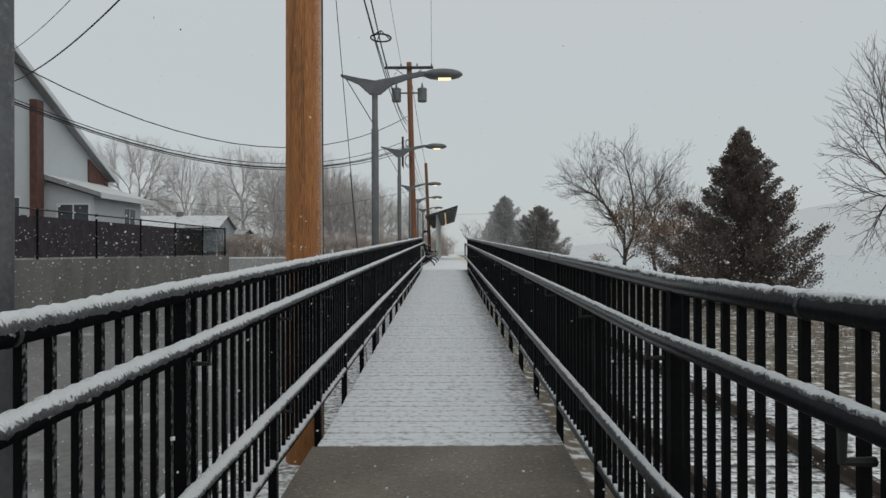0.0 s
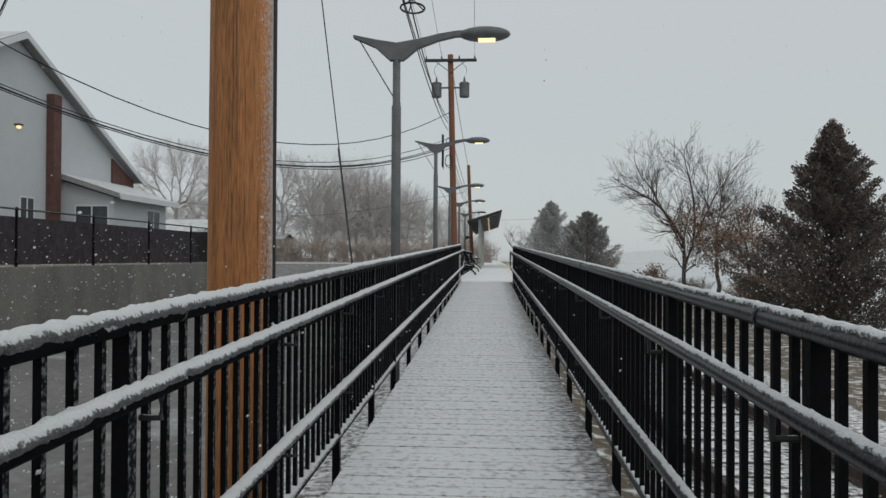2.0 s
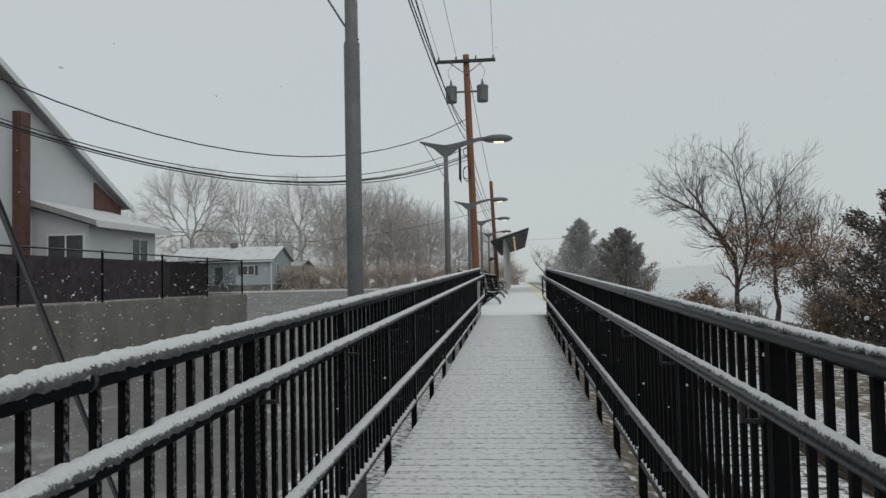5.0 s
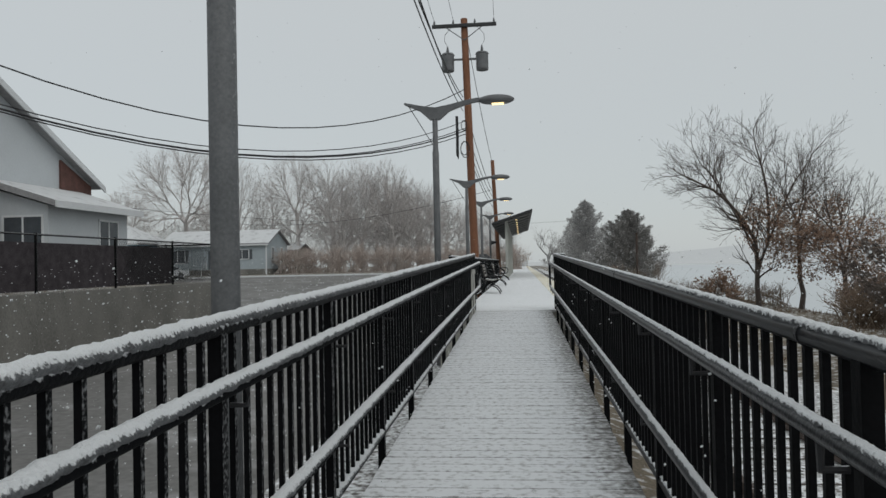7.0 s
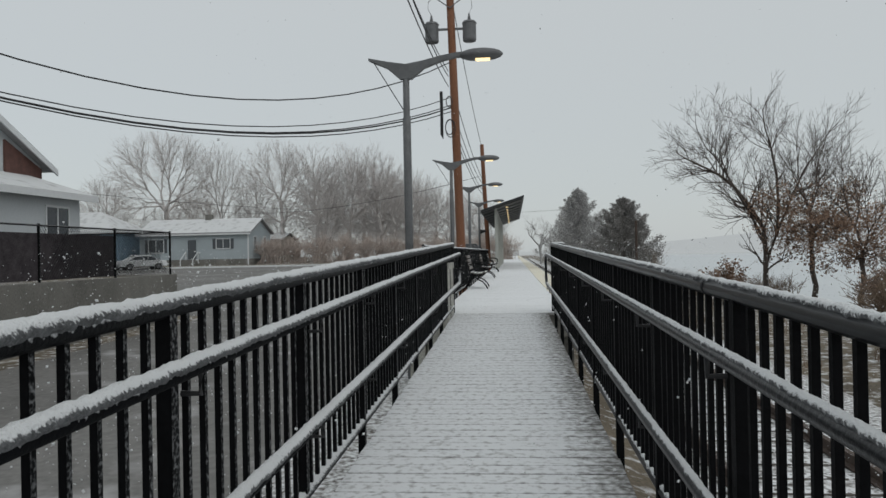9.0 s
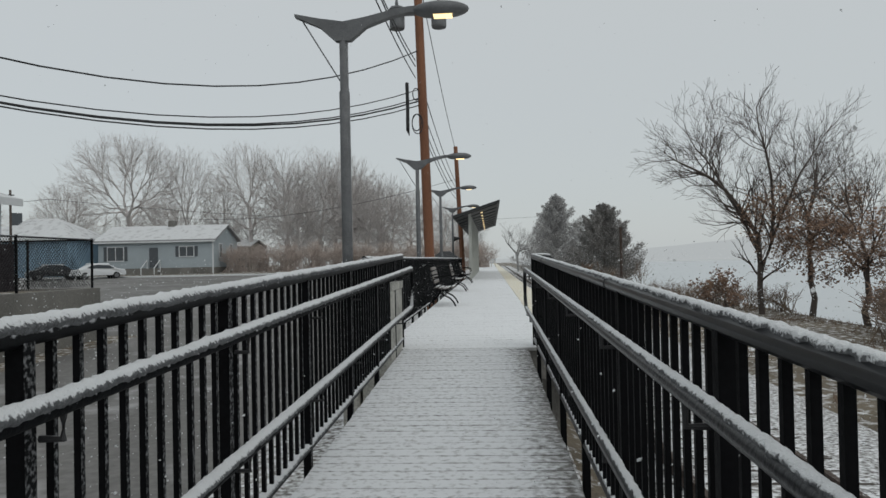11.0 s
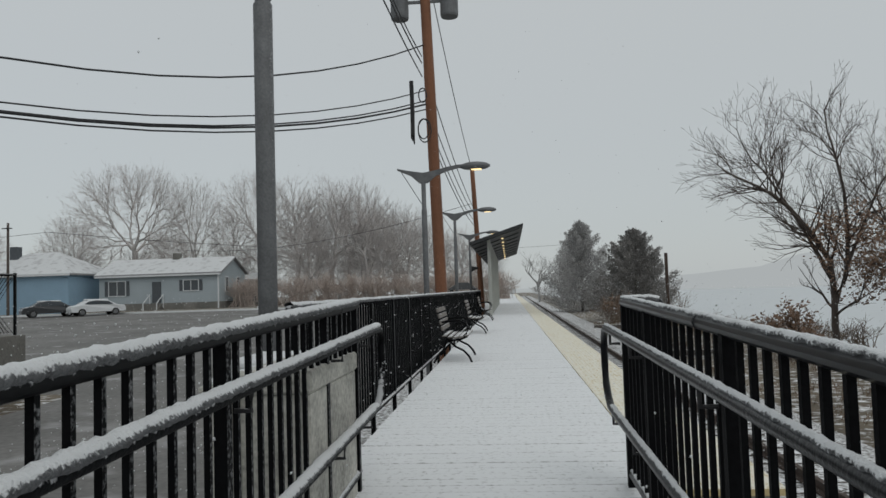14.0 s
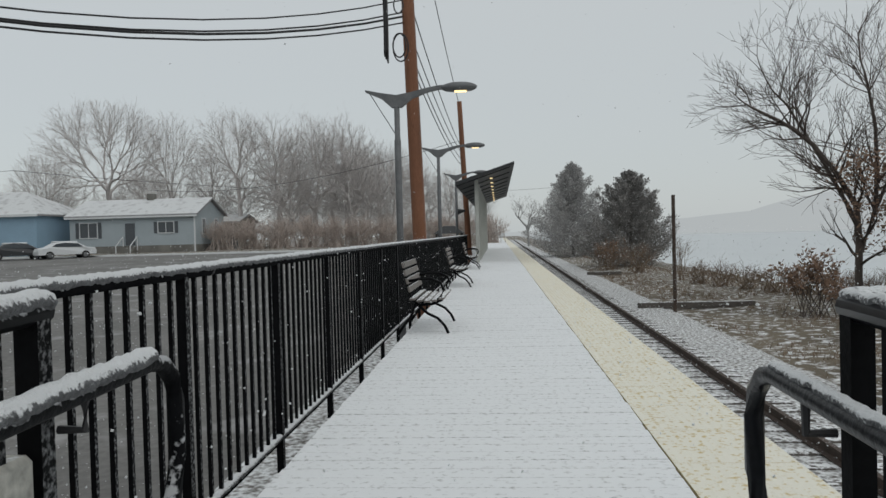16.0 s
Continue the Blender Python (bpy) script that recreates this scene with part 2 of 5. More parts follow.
def tube(bm, pts, radii, sides=8, cap=True):
    """A tube through points, with a radius at each."""
    pts = [Vector(p) for p in pts]
    if isinstance(radii, (int, float)):
        radii = [radii] * len(pts)
    rings = []
    up = Vector((0.013, 0.021, 1)).normalized()
    for i, p in enumerate(pts):
        d = (pts[min(i + 1, len(pts) - 1)] - pts[max(i - 1, 0)]).normalized()
        a = d.cross(up if abs(d.dot(up)) < 0.95 else Vector((1, 0, 0))).normalized()
        b = d.cross(a)
        rings.append([bm.verts.new(p + radii[i] * (math.cos(6.28319 * k / sides) * a + math.sin(6.28319 * k / sides) * b)) for k in range(sides)])
    for r, s in zip(rings, rings[1:]):
        for k in range(sides):
            bm.faces.new((r[k], s[k], s[(k + 1) % sides], r[(k + 1) % sides]))
    if cap:
        bm.faces.new(rings[0])
        bm.faces.new(rings[-1][::-1])
    return bm


def prism(bm, outline, axis, a, b):
    """An outline extruded along an axis ('x', 'y' or 'z') from a to b."""
    def at(u, v, w):
        return {"x": (w, u, v), "y": (u, w, v), "z": (u, v, w)}[axis]
    r = [bm.verts.new(at(u, v, a)) for u, v in outline]
    s = [bm.verts.new(at(u, v, b)) for u, v in outline]
    n = len(r)
    for k in range(n):
        bm.faces.new((r[k], r[(k + 1) % n], s[(k + 1) % n], s[k]))
    bm.faces.new(r[::-1])
    bm.faces.new(s)
    bmesh.ops.recalc_face_normals(bm, faces=bm.faces)
    return bm


SLOPE = math.tan(radians(1.438))
RAMP_END = 24.7
DECK = SLOPE * RAMP_END


def lot_z(y):
    """The lot rises gently away from the start of the ramp."""
    return -1.02 + 0.0175 * min(max(y, -25), 90)


LOT = -1.0


def deck_z(y):
    return SLOPE * min(y, RAMP_END)


# ---- ground, lake and distance ----
def smooth01(a, b, v):
    u = min(1.0, max(0.0, (v - a) / (b - a)))
    return u * u * (3 - 2 * u)


def ground_z(x, y):
    left = smooth01(2.0, 0.5, x)
    z = left * lot_z(y) + (1 - left) * -1.0
    z += 0.12 * smooth01(86, 92, y) * smooth01(-8, -16, x)
    z += (1.0 - lot_z(y)) * smooth01(-10.75, -11.0, x) * smooth01(36.1, 35.8, y)
    z += 0.10 * smooth01(6.5, 9.5, x) * smooth01(20, 40, y)
    z -= 1.5 * smooth01(12.5, 19.0, x)
    z += (0.05 * noise.noise((x * 0.5, y * 0.5, 0)) + 0.025 * noise.noise((x * 2, y * 2, 3))) * smooth01(5.2, 7, x)
    return z


def grid_sheet(name, xs, ys, material, zf):
    bm = bmesh.new()
    rows = [[bm.verts.new((x, y, zf(x, y))) for x in xs] for y in ys]
    for a, b in zip(rows, rows[1:]):
        for k in range(len(xs) - 1):
            bm.faces.new((a[k], a[k + 1], b[k + 1], b[k]))
    return part(name, bm, material, smooth=True)


def steps(a, b, n):
    return [a + (b - a) * k / n for k in range(n + 1)]


xs = [-600, -300, -150, -90] + steps(-60, -14, 12) + [-11.4, -11.0, -10.9, -10.8, -10.7, -10.5, -10, -9, -8] + steps(-7, 1.0, 8) + [1.2, 1.4, 1.6, 1.8] + steps(2.2, 18, 40) + [20, 24, 40, 90, 300, 800]
ys = [-120, -60, -30] + steps(-20, 31, 40) + [32, 33, 34, 35, 35.8, 35.9, 36.0, 36.1, 36.2] + steps(37, 85, 48) + [86, 87, 88, 89, 90, 91, 92] + steps(95, 170, 18) + [200, 300, 600, 1500]
ground = tagged(grid_sheet("ground", xs, ys, M_GRASS, ground_z), "brown winter ground dusted with thin snow", "ground", kind="structure")
lot = tagged(grid_sheet("parking_lot", steps(-70, -1.5, 34), steps(-20, 86, 106), M_ASPHALT, lambda x, y: lot_z(y) + 0.015 if (x > -10.4 or y > 36.3) else lot_z(y) - 0.3),
             "wet grey asphalt parking lot with slush", "parking lot", kind="structure")
bed = bmesh.new()
prism(bed, [(1.15, -1.25), (1.6, -0.92), (5.3, -0.92), (6.6, -1.2)], "y", -30, 260)
tagged(part("track_bed", bed, M_GRAVEL), "grey ballast gravel dusted with snow", "track bed", kind="structure")
strip = bmesh.new()
prism(strip, [(-12, lot_z(-12) + 0.02), (88, lot_z(88) + 0.02), (88, -1.4), (-12, -1.4)], "x", -2.4, 1.2)
tagged(part("gravel_strip", strip, M_GRAVEL), "gravel strip under the ramp with thin snow", "gravel", kind="structure")
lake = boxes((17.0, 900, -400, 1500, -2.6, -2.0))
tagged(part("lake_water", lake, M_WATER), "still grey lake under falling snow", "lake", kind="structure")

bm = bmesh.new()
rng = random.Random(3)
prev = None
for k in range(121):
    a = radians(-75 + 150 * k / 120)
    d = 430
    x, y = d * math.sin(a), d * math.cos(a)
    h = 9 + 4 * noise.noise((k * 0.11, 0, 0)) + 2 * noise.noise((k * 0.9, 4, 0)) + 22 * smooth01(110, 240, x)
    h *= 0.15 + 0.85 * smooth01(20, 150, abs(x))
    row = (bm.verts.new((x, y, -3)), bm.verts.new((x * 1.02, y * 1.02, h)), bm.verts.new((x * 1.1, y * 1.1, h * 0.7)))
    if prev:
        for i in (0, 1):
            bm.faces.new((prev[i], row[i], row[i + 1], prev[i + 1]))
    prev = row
tagged(part("backdrop", bm, M_SHORE), "wooded hills across the lake, haze painted as a pale glow", "far hills", kind="structure")

# ---- ramp and platform ----
LEFT_X, RIGHT_X = -0.813, 0.801      # centres of the guard rails
concrete = bmesh.new()
prism(concrete, [(-9.0, deck_z(-9) - 0.001), (4.25, deck_z(4.25) - 0.001), (4.25, LOT - 0.1), (-9, LOT - 0.1)], "x", -0.70, 0.75)
tagged(part("landing", concrete, M_LANDING), "wet brown concrete landing of the ramp", "landing", kind="structure")
ramp_ob = empty("ramp", Matrix.Identity(4), "snow-dusted plank ramp with dark side beams", "ramp", kind="structure")
for s in (-1, 1):
    bm = bmesh.new()
    prism(bm, [(4.26, deck_z(4.26) - 0.04), (24.68, DECK - 0.04), (24.68, DECK - 0.30), (4.26, deck_z(4.26) - 0.30)], "x", s * 0.60, s * 0.68)
    part("side_beam", bm, M_CONC, ramp_ob)
bm = bmesh.new()
for k in range(10):
    y = 5.2 + 2.05 * k
    box(bm, -0.5, 0.5, y - 0.1, y + 0.1, LOT - 0.1, deck_z(y) - 0.06)
part("support", bm, M_CONC, ramp_ob)

platform = empty("platform", Matrix.Identity(4), "snow-covered high-level station platform deck", "platform", kind="structure")
part("body", boxes((-0.88, 1.60, 24.70, 165, DECK - 0.38, DECK - 0.04)), M_CONC, platform)
bm = bmesh.new()
for k in range(32):
    y = 25.6 + 4.1 * k
    box(bm, -0.9, 1.2, y - 0.15, y + 0.15, LOT - 0.1, DECK - 0.35)
part("support", bm, M_CONC, platform)


# ---- tracks ----
def rail_profile(bm, x, z, y0, y1):
    prism(bm, [(x - 0.07, z - 0.15), (x + 0.07, z - 0.15), (x + 0.07, z - 0.135), (x + 0.012, z - 0.115), (x + 0.012, z - 0.04),
               (x + 0.035, z - 0.03), (x + 0.035, z), (x - 0.035, z), (x - 0.035, z - 0.03), (x - 0.012, z - 0.04), (x - 0.012, z - 0.115), (x - 0.07, z - 0.135)], "y", y0, y1)


TOR = -0.75
track = empty("railway_track", Matrix.Identity(4), "single rusty railway track on snowy wooden ties", "railway track")
for x in (2.23, 3.71):
    bm = bmesh.new()
    rail_profile(bm, x, TOR, -25, 255)
    part("rail", bm, M_RUST, track)

# ---- guard rails ----
POST = 1.383


def lumpy_snow(bm, pts, radius, height, rng, n=8, reach=80, step=0.014):
    """Snow clinging to the upper side of a tube, with an uneven crest and a ragged lower edge."""
    pts = [Vector(p) for p in pts]
    total = sum((b - a).length for a, b in zip(pts, pts[1:]))
    count = max(2, int(total / step))
    o = rng.uniform(0, 90)
    rows = []
    for i in range(count + 1):
        d0 = d = total * i / count
        for a, b in zip(pts, pts[1:]):
            if d <= (b - a).length + 1e-6:
                break
            d -= (b - a).length
        way = (b - a).normalized()
        p = a + way * d
        side = way.cross(Vector((0, 0, 1))).normalized()
        up = side.cross(way)
        h = height * max(0.2, 0.9 + 0.15 * noise.noise((o, d0 * 3, 5)) + 0.15 * noise.noise((o, d0 * 15, 9)) + 0.30 * noise.noise((o, d0 * 37, 2)))
        left = radians(reach + 14 * noise.noise((o + 7, d0 * 11, 1)) + 26 * noise.noise((o + 9, d0 * 33, 1)))
        right = radians(reach + 14 * noise.noise((o + 17, d0 * 11, 1)) + 26 * noise.noise((o + 19, d0 * 33, 1)))
        row = []
        for k in range(n):
            u = 2 * k / (n - 1) - 1
            ang = (left if u < 0 else right) * u
            edge = (1 - u * u) ** 0.6 if abs(u) < 1 else 0
            lift = h * edge * (1 + 0.25 * noise.noise((o + k * 3.1, d0 * 45, k)))
            r = radius + lift - (0.003 if abs(u) > 0.99 else 0)
            row.append(bm.verts.new(p + side * (r * math.sin(ang)) + up * (r * math.cos(ang))))
        rows.append(row)
    for a, b in zip(rows, rows[1:]):
        for k in range(n - 1):
            bm.faces.new((a[k], b[k], b[k + 1], a[k + 1]))
    return bm


BAL = boxes((-0.0095, 0.0095, -0.0095, 0.0095, 0, 1))
bal_mesh = bpy.data.meshes.new("baluster")
BAL.to_mesh(bal_mesh)
BAL.free()
bal_mesh.materials.append(M_BLACK)
PST = boxes((-0.0215, 0.0215, -0.0215, 0.0215, 0, 1))
post_mesh = bpy.data.meshes.new("post")
PST.to_mesh(post_mesh)
PST.free()
post_mesh.materials.append(M_BLACK)


def shared(name, mesh, parent, m):
    ob = new(name, mesh)
    ob.parent = parent
    ob.matrix_basis = m
    return ob


def panel_run(name, x, posts, inner, label, snow_h, seed, base=None, hand=True, tube_mat=None, top=1.045, bottom=0.10, reach=0.30, snow_reach=80, turn=0.0, hi=0.90, lo=0.445, kink=()):
    """A run of black guard rail along y: posts, balusters, top and bottom rails, and on the ramp two inner handrails."""
    rng = random.Random(seed)
    tm = tube_mat or M_TUBE
    g = empty(name, Matrix.Identity(4), label, "railing")
    y0, y1 = posts[0], posts[-1]
    g.matrix_basis = Matrix.Translation((x, 0, 0)) @ Matrix.Rotation(-turn, 4, "Z") @ Matrix.Translation((-x, 0, 0))
    zf = base or deck_z
    def p(xx, y, h):
        return (xx, y, zf(y) + h)
    ends = [y0 - 0.03, *kink, y1 + 0.03]
    part("top_rail", tube(bmesh.new(), [p(x, y, top) for y in ends], 0.026, 12), tm, g, smooth=True)
    part("bottom_rail", tube(bmesh.new(), [p(x, y, bottom) for y in ends], 0.021, 8), tm, g, smooth=True)
    bm = bmesh.new()
    lumpy_snow(bm, [p(x, y, top) for y in ends], 0.026, snow_h, rng, reach=snow_reach)
    part("snow_cap", bm, M_CRUST, g, "fresh snow lying on the top rail", smooth=True)
    bm = bmesh.new()
    lumpy_snow(bm, [p(x, y, bottom) for y in ends], 0.021, snow_h * 0.8, rng, 6, snow_reach, 0.03)
    part("snow_cap", bm, M_CRUST, g, smooth=True)
    for y in posts:
        shared("post", post_mesh, g, Matrix.Translation((x, y, zf(y) - 0.30)) @ Matrix.Diagonal((1, 1, top + 0.29, 1)))
    for a, b in zip(posts, posts[1:]):
        n = max(2, round((b - a) / 0.127)) if not hand else 11 if b - a > 1 else 6
        for k in range(1, n):
            y = a + (b - a) * k / n
            if y > 23.8 and x < 0 and hand:
                shared("baluster", bal_mesh, g, Matrix.Translation((x, y, DECK + 0.79)) @ Matrix.Diagonal((1, 1, zf(y) + top - DECK - 0.79, 1)))
            else:
                shared("baluster", bal_mesh, g, Matrix.Translation((x, y, zf(y) + bottom)) @ Matrix.Diagonal((1, 1, top - bottom, 1)))
    for k, y in enumerate(posts[1:-1:3]):
        part("joint_sleeve", tube(bmesh.new(), [p(x, y + 0.30, top), p(x, y + 0.315, top)], 0.0285, 12), M_WIRE, g)
    if hand:
        xi = x + inner * 0.085
        ye = y1 + reach
        r = 0.13
        path = [p(xi, y0 - 0.1, hi), *[p(xi, y, hi) for y in kink], p(xi, ye - r, hi)]
        path += [p(xi, ye - r + r * math.sin(radians(a)), hi - r * 0.9 + r * 0.9 * math.cos(radians(a))) for a in (30, 60, 90)]
        path += [p(xi, ye, lo + r * 1.6), p(xi, ye - 0.03, lo + r * 0.9), p(xi, ye - 0.10, lo + 0.05), p(xi, ye - 0.20, lo + 0.005), p(xi, ye - 0.34, lo), *[p(xi, y, lo) for y in kink], p(xi, y0 - 0.1, lo)]
        part("handrail", tube(bmesh.new(), path, 0.0215, 10), tm, g, smooth=True)
        for h in (hi, lo):
            bm = bmesh.new()
            lumpy_snow(bm, [p(xi, y0 - 0.1, h), *[p(xi, y, h) for y in kink], p(xi, ye - r - (0.12 if h == lo else 0), h)], 0.0215, snow_h * 0.9, rng, reach=snow_reach)
            part("snow_cap", bm, M_CRUST, g, "fresh snow lying on the handrail", smooth=True)
        for y in posts:
            for h in (hi, lo):
                part("bracket", tube(bmesh.new(), [p(x + inner * 0.03, y + 0.02, h - 0.075), p(xi, y + 0.02, h - 0.075), p(xi, y + 0.02, h - 0.02)], 0.009, 6), M_WIRE, g)
    return g


ramp_posts = [0.0, 1.19, 2.38, 3.575, 4.82, 6.07, 7.315, 8.46, 9.71, 10.85, 11.99, 13.10, 14.23, 15.38, 16.55, 17.80, 19.05, 20.31, 21.57, 22.83, 24.10, 24.78]
left_posts = [24.05 - 1.272 * k for k in range(20)][::-1] + [24.75]
panel_run("ramp_railing", LEFT_X, left_posts, 1, "black steel ramp railing with snow-topped tubes", 0.021, 11, top=1.022, bottom=0.06, reach=0.42, snow_reach=86, base=lambda y: 0.0261 * y, turn=0.0047, hi=0.865, lo=0.40)
panel_run("ramp_railing", RIGHT_X, ramp_posts, -1, "black steel ramp railing with wind-thinned snow", 0.012, 12, tube_mat=M_FROST, base=lambda y: 0.0239 * max(y, 2.35), snow_reach=42, top=1.052, turn=0.0017, hi=0.893, lo=0.445, kink=(2.35,))
FENCE_X = -1.20
panel_run("platform_railing", FENCE_X, [25.19 + POST * k for k in range(24)], 1, "black steel platform railing topped with snow", 0.020, 13, base=lambda y: DECK, hand=False, top=1.03, bottom=-0.09, snow_reach=86)

g = empty("return_railing", pose(0.845, 24.79, 0.0), "short black return railing closing the ramp's end", "railing")
top_z = 0.0239 * 24.79 + 1.049
sweep = [(0.0, 0.0, top_z), (0.13, 0.0, top_z), (0.185, 0.0, top_z - 0.012), (0.215, 0.0, top_z - 0.05), (0.22, 0.0, top_z - 0.12)]
part("top_rail", tube(bmesh.new(), sweep, 0.030, 10), M_FROST, g, smooth=True)
part("snow_cap", lumpy_snow(bmesh.new(), sweep[:3], 0.030, 0.014, random.Random(4), reach=60), M_CRUST, g, smooth=True)
shared("post", post_mesh, g, Matrix.Translation((0.22, 0, DECK - 0.30)) @ Matrix.Diagonal((0.8, 0.8, top_z - DECK + 0.20, 1)))
for x in (0.075, 0.15):
    shared("baluster", bal_mesh, g, Matrix.Translation((x, 0, DECK - 0.1)) @ Matrix.Diagonal((1, 1, top_z - DECK + 0.1, 1)))

# concrete end wall under the last panel, and the low wall beside it
g = empty("concrete_pier", Matrix.Identity(4), "pale stained concrete pier wall with a cap", "concrete pier")
part("body", boxes((-1.0, -0.685, 23.72, 24.70, LOT - 0.1, DECK + 0.69), bevel=0.008), M_BLOCK, g)
part("cap", boxes((-1.02, -0.672, 23.70, 24.705, DECK + 0.69, DECK + 0.79), bevel=0.012), M_BLOCK, g, "mossy concrete cap")
g = empty("low_wall", Matrix.Identity(4), "low concrete wall with snow on its top", "concrete wall")
part("body", boxes((-1.13, -1.024, 23.65, 24.45, LOT - 0.1, 1.33), (-1.35, -1.024, 24.455, 25.12, LOT - 0.1, 1.31), bevel=0.01), M_BLOCK, g)
part("coping", boxes((-1.15, -1.024, 23.63, 24.45, 1.331, 1.36), (-1.37, -1.024, 24.455, 25.12, 1.311, 1.34), bevel=0.006), M_BLOCK, g)
part("snow_cap", boxes((-1.14, -1.03, 23.66, 24.42, 1.358, 1.385), (-1.36, -1.03, 24.48, 25.10, 1.338, 1.395), bevel=0.018), M_SNOW, g)

# ---- retaining wall and screened fence ----
WX = -10.64
part("retaining_wall", boxes((WX - 0.3, WX, -20, 36.2, -1.4, 1.05), (WX - 6, WX - 0.3, 35.9, 36.2, -1.4, 1.05), bevel=0.01), M_CONC)
tagged(bpy.data.objects["retaining_wall"], "grey concrete retaining wall beside the lot", "retaining wall", kind="structure")
g = empty("chain_link_fence", Matrix.Identity(4), "black chain-link fence with dark screen fabric", "fence")
part("top_rail", tube(bmesh.new(), [(WX - 0.15, -20, 2.38), (WX - 0.15, 36.05, 2.38), (WX - 6, 36.05, 2.38)], 0.025, 6), M_BLACK, g)
for k in range(17):
    y = 36.05 - 3.3 * k
    part("post", tube(bmesh.new(), [(WX - 0.15, y, 1.0), (WX - 0.15, y, 2.42)], 0.035, 8), M_BLACK, g)
part("screen", boxes((WX - 0.17, WX - 0.16, -20, 32.7, 1.10, 2.20)), M_MESH, g, "dark privacy screen fabric")


link = bmesh.new()
for k in range(64):
    for s in (-1, 1):
        y0 = 29.5 + 0.1 * k
        a, b = (y0, 1.1), (y0 + s * 1.15, 2.36)
        if 29.45 < b[0] < 36.1:
            tube(link, [(WX - 0.15, a[0], a[1]), (WX - 0.15, b[0], b[1])], 0.006, 3, cap=False)
        x0 = WX - 0.2 - 0.09 * k
        tube(link, [(x0, 36.05, 1.1), (x0 + s * 1.0, 36.05, 2.36)], 0.006, 3, cap=False) if WX - 5.8 < x0 + s < WX - 0.15 else None
part("chain_link", link, M_BLACK, g, "woven black chain link")
for k in range(3):
    part("post", tube(bmesh.new(), [(WX - 2.0 * (k + 1), 36.05, 1.0), (WX - 2.0 * (k + 1), 36.05, 2.42)], 0.035, 8), M_BLACK, g)


# ---- utility poles, lamps, wires ----
def utility_pole(x, y, top, lean, label, r=0.16, timber=None):
    g = empty("utility_pole", Matrix.Identity(4), label, "utility pole")
    pts = [(x + lean * k / 6, y, LOT - 0.2 + (top - LOT + 0.2) * k / 6) for k in range(7)]
    part("shaft", tube(bmesh.new(), pts, [r * (1 - 0.035 * k) for k in range(7)], 20), timber or M_WOOD, g, smooth=True)
    return g


def pole_checks(pole, x, y, z0, z1, r, seed, count):
    """Long dark drying cracks that follow the grain of a wooden pole, each a thin sliver."""
    rng = random.Random(seed)
    bm = bmesh.new()
    for i in range(count):
        a = rng.uniform(-2.9, 0.1)
        length, z, wide = rng.uniform(0.15, 1.1), rng.uniform(z0, z1), rng.uniform(0.0007, 0.0020)
        lean = rng.uniform(-0.02, 0.02)
        row = []
        for k in range(6):
            t = k / 5
            h = z + length * t
            rr = r * (1 - 0.21 * (h - LOT + 0.2) / (12.9 - LOT)) + 0.0012
            b = a + lean * t + rng.uniform(-0.006, 0.006)
            w = wide * math.sin(math.pi * (0.06 + 0.88 * t)) / rr
            row.append([bm.verts.new((x + rr * math.cos(b + s), y + rr * math.sin(b + s), h)) for s in (-w, w)])
        for p, q in zip(row, row[1:]):
            bm.faces.new((p[0], p[1], q[1], q[0]))
    part("drying_crack", bm, M_ROOFDARK, pole, "dark drying cracks along the grain")


pole1 = utility_pole(-1.387, 7.467, 12.7, 0.0, "orange-brown treated wooden utility pole, frosted on one side", r=0.192)
part("conduit", tube(bmesh.new(), [(-1.272, 7.66, LOT), (-1.272, 7.66, 9)], 0.04, 12), M_CONC, pole1, "grey steel conduit", smooth=True)
part("cable", tube(bmesh.new(), [(-1.230, 7.60, LOT), (-1.230, 7.60, 9)], 0.016, 8), M_WIRE, pole1)
pole_checks(pole1, -1.387, 7.467, 0.2, 5.0, 0.192, 3, 40)
PX, PY = -1.77, 41.5
pole2 = utility_pole(PX, PY, 11.8, -0.32, "brown wooden utility pole with crossarm and transformers", r=0.18, timber=M_OLDPOLE)
AX = PX - 0.31
part("crossarm", boxes((AX - 1.35, AX + 1.35, PY - 0.24, PY - 0.11, 11.40, 11.54), bevel=0.01), M_ROOFDARK, pole2, "weathered dark crossarm")
for x in (-1.25, -0.45, 0.45, 1.25):
    part("insulator", tube(bmesh.new(), [(AX + x, PY - 0.17, 11.54), (AX + x, PY - 0.17, 11.60), (AX + x, PY - 0.17, 11.66), (AX + x, PY - 0.17, 11.72)], [0.02, 0.05, 0.035, 0.02], 8), M_GALV, pole2)
